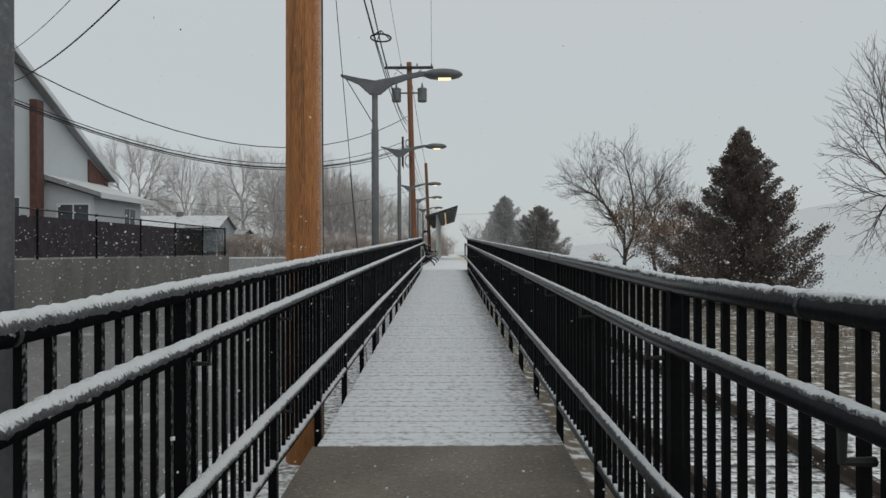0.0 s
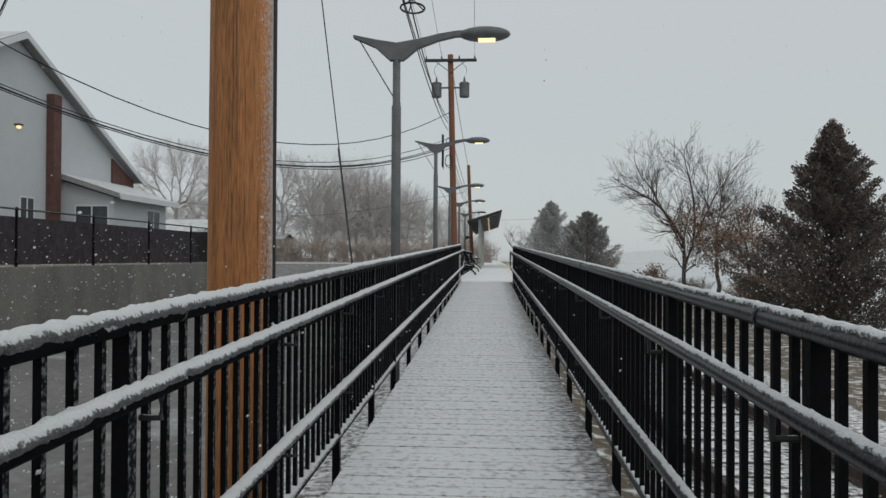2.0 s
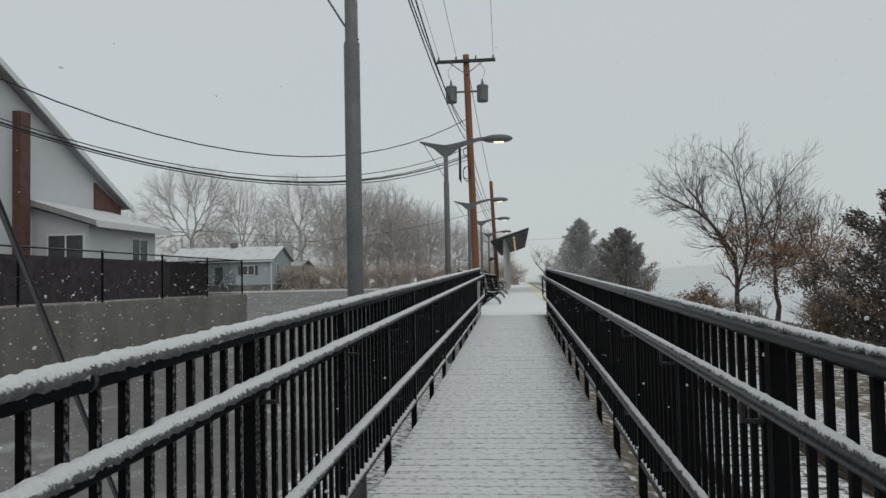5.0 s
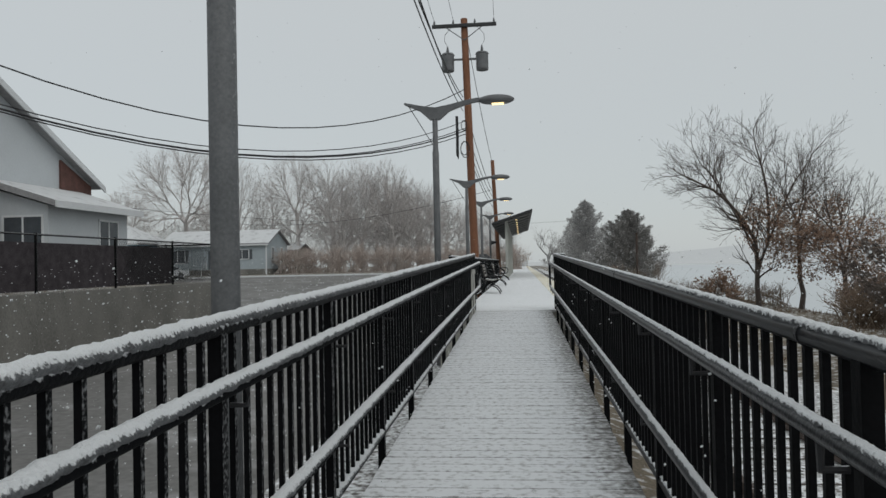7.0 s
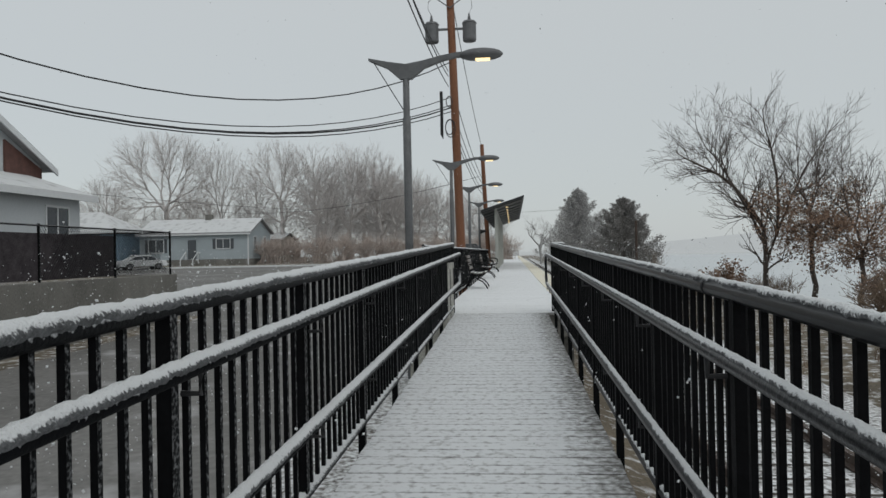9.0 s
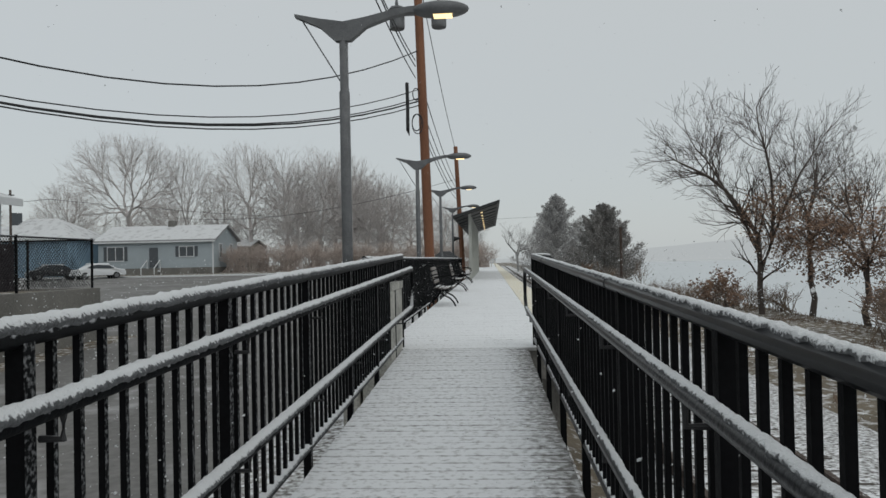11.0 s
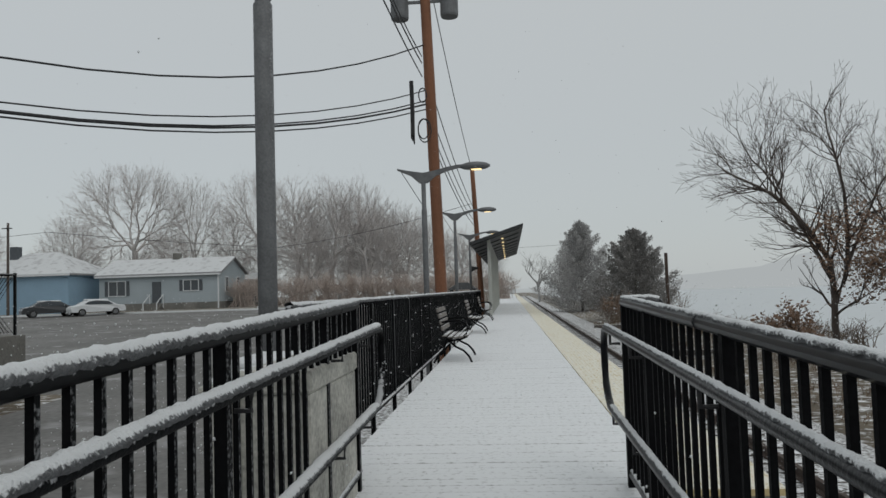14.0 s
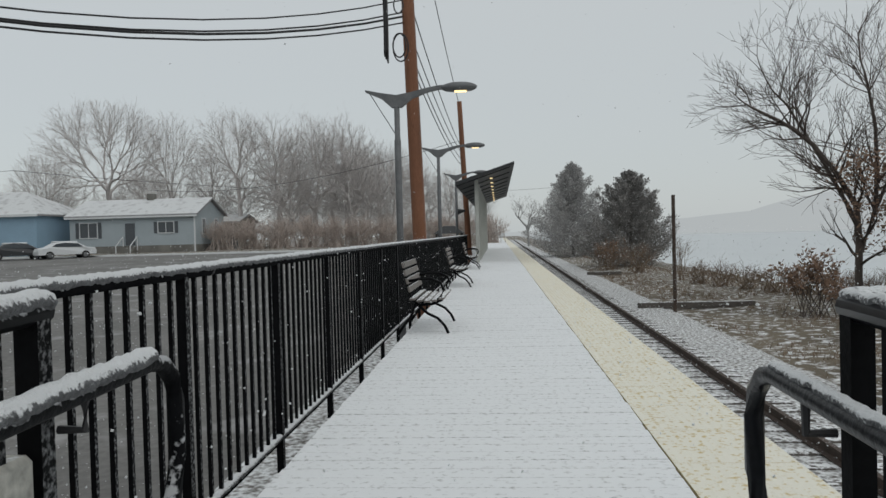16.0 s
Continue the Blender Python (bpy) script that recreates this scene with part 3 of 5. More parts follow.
for s in (-1, 1):
    part("brace", tube(bmesh.new(), [(AX + s * 0.75, PY - 0.18, 11.40), (AX, PY - 0.18, 10.85)], 0.02, 6), M_GALV, pole2)
    can = bmesh.new()
    cx = AX + s * 0.72
    tube(can, [(cx, PY, 9.60), (cx, PY, 9.66), (cx, PY, 10.26), (cx, PY, 10.28), (cx, PY, 10.36)], [0.24, 0.26, 0.26, 0.285, 0.23], 18)
    can_ob = part("transformer", can, M_GALV, pole2, "grey transformer can")
    part("bushing", tube(bmesh.new(), [(cx, PY - 0.06, 10.36), (cx, PY - 0.06, 10.46), (cx, PY - 0.06, 10.64)], [0.05, 0.06, 0.025], 8), M_GALV, can_ob)
    part("bracket", boxes((min(AX, cx), max(AX, cx), PY - 0.03, PY + 0.03, 10.05, 10.13)), M_GALV, pole2)
    part("lead", tube(bmesh.new(), [(cx, PY - 0.06, 10.64), (cx + s * 0.12, PY - 0.1, 10.85), (cx + s * 0.1, PY - 0.15, 11.10), (AX + s * 0.45, PY - 0.17, 11.50)], 0.010, 5), M_WIRE, pole2)
pole3 = utility_pole(-1.40, 62.7, 8.7, -0.40, "leaning brown wooden utility pole beside the shelter", r=0.16, timber=M_OLDPOLE)
part("horn", tube(bmesh.new(), [(-1.62, 62.6, 2.95), (-1.80, 62.6, 2.93), (-2.10, 62.6, 2.90)], [0.05, 0.09, 0.20], 12), M_ROOFDARK, pole3, "dark horn on a bracket")


def lamp_post(x, y, label):
    g = empty("street_lamp", pose(x, y, -0.10), label, "street lamp", "lamps along the ramp")
    z = 4.30
    part("column", tube(bmesh.new(), [(0, 0, LOT - 0.5), (0, 0, 3.60), (0, 0, 3.62), (0, 0, z)], [0.068, 0.068, 0.056, 0.056], 14), M_GALV, g, smooth=True)
    part("base_plate", boxes((-0.18, 0.18, -0.18, 0.18, LOT - 0.1, LOT + 0.2), bevel=0.01), M_GALV, g)
    bm = bmesh.new()
    up = [(-0.70, z + 0.33), (-0.34, z + 0.26), (0.0, z + 0.21), (0.34, z + 0.26), (0.68, z + 0.33), (0.95, z + 0.37), (1.13, z + 0.375)]
    lo = [(1.13, z + 0.295), (0.95, z + 0.295), (0.68, z + 0.24), (0.34, z + 0.13), (0.11, z - 0.04), (-0.11, z - 0.04), (-0.34, z + 0.15), (-0.70, z + 0.295)]
    prism(bm, [(u * 0.9, v) for u, v in up + lo], "y", -0.055, 0.055)
    part("arm", bm, M_GALV, g)
    part("stay", tube(bmesh.new(), [(-0.56, 0, z + 0.29), (-0.06, 0, 3.76), (0.06, 0, 3.63)], 0.010, 6), M_GALV, g)
    bm = bmesh.new()
    bmesh.ops.create_uvsphere(bm, u_segments=24, v_segments=12, radius=1)
    bmesh.ops.transform(bm, matrix=Matrix.Translation((1.27, 0, z + 0.325)) @ Matrix.Diagonal((0.37, 0.18, 0.105, 1)), verts=bm.verts)
    for v in bm.verts:
        v.co.z = max(v.co.z, z + 0.245)
    head = part("head", bm, M_GALV, g, "oval lamp head with snow", smooth=True)
    part("led_panel", boxes((1.18, 1.42, -0.085, 0.085, z + 0.236, z + 0.2455)), M_LED, head, "glowing warm panel")
    return g


lamp = lamp_post(-1.294, 13.83, "grey steel street lamp with a glowing warm head")
for x, y, z in ((-1.185, 1.98, 0.0), (-1.616, 25.63, 0.23), (-1.912, 38.4, 0.10), (-1.95, 49.4, 0.2), (-2.0, 61.1, 0.2)):
    copy_thing(lamp, pose(x, y, z))


def wire(a, b, sag, r=0.012, n=24, name="overhead_wire", label="thin black overhead wire with frost"):
    a, b = Vector(a), Vector(b)
    pts = [a.lerp(b, k / n) - Vector((0, 0, 4 * sag * (k / n) * (1 - k / n))) for k in range(n + 1)]
    return tagged(part(name, tube(bmesh.new(), pts, r, 5), M_WIRE, smooth=True), label, "wire")


for dx, z1, z2, r in ((-1.25, 12.5, 11.7, 0.009), (-0.45, 12.5, 11.7, 0.009), (1.25, 12.5, 11.7, 0.009)):
    wire((-1.387 + dx, 7.467, z1), (AX + dx, PY, z2), 0.4, r)
    wire((-1.387 + dx, 7.467, z1), (-1.387 + dx, -30, z1), 0.4, r)
for dx, z1, z2, sag, r in ((-0.25, 8.6, 8.3, 1.25, 0.018), (-0.65, 8.9, 8.5, 1.1, 0.016), (-0.45, 8.2, 7.9, 0.95, 0.016)):
    wire((-1.387 + dx, 7.467, z1), (AX - 0.12, PY, z2), sag, r)
    wire((-1.387 + dx, 7.467, z1), (-1.387 + dx, -30, z1), 1.0, r)
for dz, z0, s, r in ((0.0, 7.10, 4.16, 0.026), (0.2, 7.50, 4.35, 0.016), (-0.1, 6.95, 4.1, 0.018), (0.1, 7.2, 4.25, 0.018)):
    wire((AX, PY, z0), (-20.8, 12.7, 11.66 + dz), s, r)
wire((AX, PY, 8.84), (-19.95, 12.27, 14.18), 5.47, 0.020)
for a, b, far_end, sag, r in (((1.48, 3.36, 6.06), (-9.73, 16.66, 5.09), (-19.72, 28.5, 7.6), 0.67, 0.013), ((0.36, 4.95, 6.71), (-12.03, 20.43, 6.79), (-19.72, 30.0, 8.6), 0.55, 0.008)):
    a, b, far_end = Vector(a), Vector(b), Vector(far_end)
    span = [a.lerp(b, k / 24) - Vector((0, 0, 4 * sag * (k / 24) * (1 - k / 24))) for k in range(25)]
    back = [a + (a - span[1]) * k for k in (24, 16, 8)]
    on = [b.lerp(far_end, k / 6) for k in range(1, 7)]
    tagged(part("overhead_wire", tube(bmesh.new(), back + span + on, r, 5), M_WIRE, smooth=True), "black service wire running to the white house", "wire")
for z1, z2 in ((11.7, 8.5), (7.1, 6.1), (6.6, 5.7), (6.3, 5.4), (8.0, 6.4)):
    wire((AX, PY, z1), (-1.8, 62.7, z2), 0.35, 0.016)
wire((-30, 86, 6.2), (-2.0, 62.7, 6.6), 1.0, 0.014)
wire((-75, 84, 8.6), (-44.5, 89, 8.6), 0.8, 0.02)
wire((-44.5, 89, 8.6), (10, 150, 9.0), 1.4, 0.02)

# slack cable: a hanging bundle, loops and the storage ring on the span
g = empty("cable_bundle", Matrix.Identity(4), "black slack cable bundle hanging by the pole", "cable")
for k in range(7):
    a = k * 0.9
    cx, cy = -2.40 + 0.04 * math.cos(a), PY - 1.0 + 0.04 * math.sin(a)
    part("strand", tube(bmesh.new(), [(cx, cy, 7.5), (cx + 0.01, cy, 6.7), (cx, cy, 5.75 + 0.05 * k)], 0.020, 6), M_WIRE, g)
for r, z, x in ((0.33, 6.2, -2.11), (0.28, 6.25, -2.14), (0.20, 7.2, -2.14)):
    part("loop", tube(bmesh.new(), [(x + 0.55 * r * math.sin(a), PY - 0.6, z + r * math.cos(a)) for a in [k * 0.3142 for k in range(21)]], 0.018, 6), M_WIRE, g)
g = empty("cable_ring", Matrix.Identity(4), "black cable storage ring on the overhead line", "cable ring")
part("ring", tube(bmesh.new(), [(-1.71 + 0.27 * math.cos(a), 19.75 + 0.36 * math.sin(a), 6.92) for a in [k * 0.2618 for k in range(25)]], 0.022, 6), M_WIRE, g)
for a in (0.5, 2.07, 3.64, 5.2):
    part("strut", tube(bmesh.new(), [(-1.71 + 0.27 * math.cos(a), 19.75 + 0.36 * math.sin(a), 6.92), (-1.71, 19.75, 7.12)], 0.014, 5), M_WIRE, g)


# ---- shelter ----
SY = 51.5
g = empty("platform_shelter", Matrix.Identity(4), "platform shelter with a dark slanted canopy", "shelter")
bm = bmesh.new()
prism(bm, [(-1.51, 3.58), (0.74, 4.32), (0.74, 4.43), (-1.51, 3.71)], "y", SY, SY + 26)
part("canopy", bm, M_ROOFDARK, g, "dark slanted canopy with snow")
for k in range(9):
    y = SY + 0.8 + 2.8 * k
    part("post", boxes((-0.80, -0.66, y - 0.07, y + 0.07, DECK, 3.83), bevel=0.01), M_PANELW, g)
    if k < 8:
        part("panel", boxes((-0.76, -0.72, y + 0.07, y + 2.73, DECK + 0.1, 3.45)), M_PANELW, g)


for k in range(9):
    y = SY + 1.5 + 2.7 * k
    part("canopy_light", boxes((-0.20, -0.10, y - 0.05, y + 0.05, 3.90, 3.94)), M_GLOW, g, "small warm canopy light")
    part("rafter", boxes((-1.45, 0.70, y - 1.25, y - 1.15, 3.56, 3.62)), M_ROOFDARK, g).matrix_basis = Matrix.Translation((-1.45, 0, 3.6)) @ Matrix.Rotation(-math.atan(0.329), 4, "Y") @ Matrix.Translation((1.45, 0, -3.6))
g = empty("kiosk", Matrix.Identity(4), "small dark-roofed open kiosk behind the railing", "kiosk")
bm = bmesh.new()
for a, b in (((-4.6, 77.0, 1.75), (-2.4, 79.2, 1.75)),):
    v = [bm.verts.new(q) for q in ((a[0], a[1], 1.75), (b[0], a[1], 1.75), (b[0], b[1], 1.75), (a[0], b[1], 1.75))]
    top = [bm.verts.new(q) for q in ((-3.9, 77.7, 2.3), (-3.1, 77.7, 2.3), (-3.1, 78.5, 2.3), (-3.9, 78.5, 2.3))]
    for k in range(4):
        bm.faces.new((v[k], v[(k + 1) % 4], top[(k + 1) % 4], top[k]))
    bm.faces.new(top)
    bm.faces.new(v[::-1])
part("roof", bm, M_ROOFDARK, g)
for x in (-4.4, -2.6):
    for y in (77.2, 79.0):
        part("post", boxes((x - 0.06, x + 0.06, y - 0.06, y + 0.06, 0.0, 1.75)), M_ROOFDARK, g)
g = empty("end_barrier", Matrix.Identity(4), "dark barrier at the far end of the platform", "barrier")
for k in range(15):
    part("baluster", boxes((-1.0 + 0.16 * k, -0.94 + 0.16 * k, 164.9, 164.95, DECK, DECK + 1.1)), M_CONC, g)
part("top_rail", boxes((-1.05, 1.4, 164.88, 164.97, DECK + 1.1, DECK + 1.17)), M_CONC, g)


# ---- houses ----
def window(g, m, w, h, shutters=False):
    f = bmesh.new()
    for a in ((-w / 2 - 0.07, w / 2 + 0.07, -0.05, 0.02, h / 2, h / 2 + 0.08), (-w / 2 - 0.07, w / 2 + 0.07, -0.07, 0.02, -h / 2 - 0.08, -h / 2),
              (-w / 2 - 0.07, -w / 2, -0.05, 0.02, -h / 2, h / 2), (w / 2, w / 2 + 0.07, -0.05, 0.02, -h / 2, h / 2), (-0.03, 0.03, -0.045, 0.02, -h / 2, h / 2)):
        box(f, *a)
    wf = part("window", f, M_TRIM, g)
    wf.matrix_basis = m
    part("pane", boxes((-w / 2, w / 2, -0.02, 0.0, -h / 2, h / 2)), M_PANE, wf)
    if shutters:
        for s in (-1, 1):
            part("shutter", boxes((s * (w / 2 + 0.28) - 0.16, s * (w / 2 + 0.28) + 0.16, -0.05, 0.0, -h / 2 - 0.05, h / 2 + 0.05)), M_SHUT, wf)
    return wf


def gable_house(name, x0, x1, y0, y1, zb, eave, ridge, along, wall, label, over=0.35):
    g = empty(name, Matrix.Identity(4), label, "house")
    bm = bmesh.new()
    if along == "x":
        ym = (y0 + y1) / 2
        prism(bm, [(y0, zb), (y1, zb), (y1, eave), (ym, ridge - 0.12), (y0, eave)], "x", x0, x1)
        part("wall", bm, wall, g)
        rf = bmesh.new()
        for ya in (y0 - over, y1 + over):
            ze = eave - over * (ridge - eave) / (ym - y0)
            prism(rf, [(ya, ze), (ya, ze + 0.16), (ym, ridge + 0.14), (ym, ridge - 0.06)], "x", x0 - over, x1 + over)
    else:
        xm = (x0 + x1) / 2
        prism(bm, [(x0, zb), (x1, zb), (x1, eave), (xm, ridge - 0.12), (x0, eave)], "y", y0, y1)
        part("wall", bm, wall, g)
        rf = bmesh.new()
        for xa in (x0 - over, x1 + over):
            ze = eave - over * (ridge - eave) / (xm - x0)
            prism(rf, [(xa, ze), (xa, ze + 0.16), (xm, ridge + 0.14), (xm, ridge - 0.06)], "y", y0 - over, y1 + over)
    part("roof", rf, M_ROOF, g, "snow-covered roof")
    return g


EAST = Matrix.Rotation(radians(90), 4, "Z")
big = gable_house("house", -42.5, -19.7, 22.7, 42.9, 0.6, 5.55, 10.5, "x", M_WHITEWALL, "large white gabled house with brick chimney", 0.45)
part("chimney", boxes((-19.7, -19.35, 34.95, 35.55, 0.6, 8.5)), M_BRICK, big, "red brick chimney")
pan = bmesh.new()
prism(pan, [(40.6, 5.0), (42.85, 5.0), (42.85, 5.4), (40.6, 6.35)], "x", -19.7, -19.6)
part("brick_panel", pan, M_BRICK, big, "red brick corner panel")
wing = bmesh.new()
prism(wing, [(-19.7, 0.6), (-17.25, 0.6), (-17.25, 4.0), (-19.7, 4.75)], "y", 36.2, 41.7)
part("wing", wing, M_WHITEWALL, big)
wr = bmesh.new()
prism(wr, [(-19.69, 4.85), (-16.75, 3.93), (-16.75, 4.15), (-19.69, 5.1)], "y", 35.85, 42.1)
part("wing_roof", wr, M_ROOF, big, "snow-covered lean-to roof")
window(big, pose(-18.25, 36.2, 3.05), 1.5, 1.05)
window(big, Matrix.Translation((-17.25, 40.2, 3.0)) @ EAST, 1.35, 1.15)
window(big, Matrix.Translation((-19.7, 33.6, 3.3)) @ EAST, 0.9, 0.9)
for y, e in ((43.35, 32.8), (22.25, 32.8)):
    rk = bmesh.new()
    ze, zr = 5.55 - 0.45 * 4.95 / 10.1, 10.5
    prism(rk, [(y, ze - 0.16), (y, ze + 0.10), (e, zr + 0.10), (e, zr - 0.16)], "x", -19.24, -19.18)
    part("rake_board", rk, M_TRIM, big, "pale rake board under the roof edge")
part("fascia", boxes((-16.74, -16.68, 35.85, 42.1, 3.88, 4.14)), M_TRIM, big)
part("lamp_hood", boxes((-19.7, -19.40, 32.68, 32.92, 6.71, 6.78), bevel=0.02), M_SHUT, big, "dark lamp hood")
part("wall_lamp", boxes((-19.62, -19.48, 32.72, 32.88, 6.58, 6.70), bevel=0.02), M_GLOW, big, "small warm wall lamp")

ranch = gable_house("house", -41.2, -28.7, 92.4, 99.7, 0.3, 4.3, 5.85, "x", M_GREYWALL, "grey one-storey house with a snowy roof")
part("foundation", boxes((-41.25, -28.65, 92.35, 99.75, 0.0, 1.35)), M_CONC, ranch)
window(ranch, pose(-39.3, 92.4, 2.9), 1.7, 1.4, True)
window(ranch, pose(-31.6, 92.4, 3.05), 1.5, 1.0, True)
window(ranch, Matrix.Translation((-28.7, 94.4, 3.1)) @ EAST, 0.75, 1.4)
window(ranch, Matrix.Translation((-28.7, 97.6, 3.1)) @ EAST, 0.75, 1.4)
part("door", boxes((-35.6, -34.7, 92.3, 92.4, 1.4, 3.5)), M_SHUT, ranch, "dark entrance door")
part("downpipe", boxes((-28.82, -28.7, 92.28, 92.4, 0.6, 4.2)), M_TRIM, ranch)
part("gutter", boxes((-41.5, -28.4, 91.98, 92.1, 4.02, 4.16)), M_TRIM, ranch)
for k in range(4):
    part("step", boxes((-35.8, -34.5, 91.9 - 0.3 * k, 92.35 - 0.3 * k, 0.3, 1.3 - 0.2 * k)), M_CONC, ranch)
for x in (-35.85, -34.45):
    hr = bmesh.new()
    tube(hr, [(x, 92.3, 2.2), (x, 90.9, 1.35)], 0.05, 6)
    tube(hr, [(x, 92.3, 0.9), (x, 92.3, 2.2)], 0.05, 6)
    tube(hr, [(x, 90.9, 0.3), (x, 90.9, 1.4)], 0.05, 6)
    part("stair_rail", hr, M_TRIM, ranch)
part("chimney", boxes((-35.0, -34.3, 95.7, 96.4, 5.3, 6.5)), M_CONC, ranch)
blue = empty("house", Matrix.Identity(4), "pale blue house with a snowy hipped roof", "house")
part("wall", boxes((-54, -43.0, 90.0, 99.0, 0.3, 4.5)), M_BLUEWALL, blue)
hip = bmesh.new()
low = [hip.verts.new(q) for q in ((-54.4, 89.6, 4.4), (-42.6, 89.6, 4.4), (-42.6, 99.4, 4.4), (-54.4, 99.4, 4.4))]
rim = [hip.verts.new((v.co.x, v.co.y, 4.58)) for v in low]
peak = [hip.verts.new((-49.9, 94.5, 7.0)), hip.verts.new((-46.8, 94.5, 7.0))]
hip.faces.new(low[::-1])
for k in range(4):
    hip.faces.new((low[k], low[(k + 1) % 4], rim[(k + 1) % 4], rim[k]))
hip.faces.new((rim[0], rim[1], peak[1], peak[0]))
hip.faces.new((rim[1], rim[2], peak[1]))
hip.faces.new((rim[2], rim[3], peak[0], peak[1]))
hip.faces.new((rim[3], rim[0], peak[0]))
part("roof", hip, M_ROOF, blue, "snow-covered hipped roof")
part("fascia", boxes((-54.4, -42.6, 89.54, 89.6, 4.35, 4.58)), M_TRIM, blue)
part("chimney", boxes((-51.2, -50.4, 93.0, 93.8, 5.3, 7.6)), M_SHUT, blue, "dark chimney")
tan = gable_house("house", -34.0, -29.4, 106.0, 112.0, 0.2, 3.7, 4.5, "x", M_TANWALL, "tan cottage among bare trees")
part("porch", boxes((-33.9, -29.5, 105.0, 106.0, 0.2, 2.6)), M_SHUT, tan)
farpole = utility_pole(-48.2, 88.5, 9.6, 0.0, "thin dark utility pole near the houses", 0.14, M_BARK)
part("crossarm", boxes((-48.7, -47.7, 88.3, 88.42, 9.0, 9.1)), M_ROOFDARK, farpole)


# ---- trees ----
def bare_tree(x, y, z, height, seed, material, label, spread=0.75, trunk=None, twigs=3, leaves=0, levels=5, lean=(0, 0), stems=1, fork=0.25, leaf_low=True, width=None, limbs=None, rmin=0.005, rise=0.18, grow=(0.58, 0.82)):
    rng = random.Random(seed)
    g = empty("tree", pose(x, y, z), label, "tree")
    bm, tk = bmesh.new(), bmesh.new()
    lf = bmesh.new()
    r0 = trunk or height * 0.018

    def limb(p, d, length, r, level):
        n = 4 if level < 2 else 3 if level < 4 else 2
        pts, radii = [p], [r]
        for i in range(n):
            d = (d + Vector((rng.uniform(-1, 1), rng.uniform(-1, 1), rng.uniform(-0.4, 0.8))) * (0.13 if level == 0 else 0.2)).normalized()
            p = p + d * (length / n)
            pts.append(p)
            radii.append(r * (1 - 0.42 * (i + 1) / n))
        radii = [max(q, rmin) for q in radii]
        tube(tk if level < 1 else bm, pts, radii, 7 if level < 2 else 4 if level < 3 else 3, cap=False)
        if leaves and level >= levels - 1 and (not leaf_low or p.z < height * 0.45):
            for i in range(leaves):
                q = p + Vector((rng.gauss(0, 0.18), rng.gauss(0, 0.18), rng.gauss(0, 0.15)))
                u = Vector((rng.gauss(0, 1), rng.gauss(0, 1), rng.gauss(0, 1))).normalized() * rng.uniform(0.05, 0.09)
                v = u.orthogonal().normalized() * rng.uniform(0.03, 0.05)
                lf.faces.new([lf.verts.new(q - u), lf.verts.new(q + v), lf.verts.new(q + u), lf.verts.new(q - v)])
        if level < levels:
            kids = twigs if level else twigs + 1
            for i in range(kids):
                k = rng.uniform(0.45, 1.0) if i else 1.0
                j = min(n - 1, int(k * n))
                q = pts[j].lerp(pts[j + 1], k * n - j) if j + 1 < len(pts) and i else p
                a = rng.uniform(0, 6.283)
                side = d.orthogonal().normalized()
                side = Matrix.Rotation(a, 3, d) @ side
                nd = (d + side * rng.uniform(0.5, 1.1) * spread + Vector((0, 0, rise))).normalized()
                limb(q, nd, length * rng.uniform(*grow), max(radii[j] * rng.uniform(0.5, 0.72), rmin), level + 1)

    if limbs:
        for pts, radius in limbs:
            pts = [Vector(q) for q in pts]
            tube(tk, pts, [0.82 * radius * (1 - 0.6 * i / (len(pts) - 1)) for i in range(len(pts))], 8, cap=False)
            total = len(pts) - 1
            for i in range(int(total * 4.5)):
                k = rng.uniform(0.9, total)
                j = min(total - 1, int(k))
                d = (pts[j + 1] - pts[j]).normalized()
                side = Matrix.Rotation(rng.uniform(0, 6.283), 3, d) @ d.orthogonal().normalized()
                limb(pts[j].lerp(pts[j + 1], k - j), (d * 0.6 + side * rng.uniform(0.5, 1.0)).normalized(), rng.uniform(0.9, 1.7) * height / 10, radius * (0.42 - 0.25 * k / total), levels - 3)
            limb(pts[-1], (pts[-1] - pts[-2]).normalized(), 1.5 * height / 10, radius * 0.35, levels - 3)
    else:
        for s in range(stems):
            d = Vector((lean[0] + (rng.uniform(-0.5, 0.5) if stems > 1 else 0), lean[1] + (rng.uniform(-0.5, 0.5) if stems > 1 else 0), 1)).normalized()
            limb(Vector((0.3 * s, 0, -0.2)), d, height * fork * rng.uniform(0.9, 1.1), r0, 0)
        top = max(v.co.z for v in bm.verts)
        wide = sorted(math.hypot(v.co.x, v.co.y) for v in bm.verts)[int(len(bm.verts) * 0.93)]
        kz = height / top
        kx = (width / 2 / wide) if width else kz
        for mesh in (bm, tk, lf):
            for v in mesh.verts:
                lift = v.co.z / top
                f = 1 + (kx - 1) * min(1, lift * 3)
                v.co = Vector((v.co.x * f, v.co.y * f, v.co.z * kz))
    part("trunk", tk, material, g, smooth=True)
    part("crown", bm, material, g, smooth=True)
    if leaves:
        part("dead_leaves", lf, M_LEAF, g, "withered brown leaves")
    else:
        lf.free()
    return g


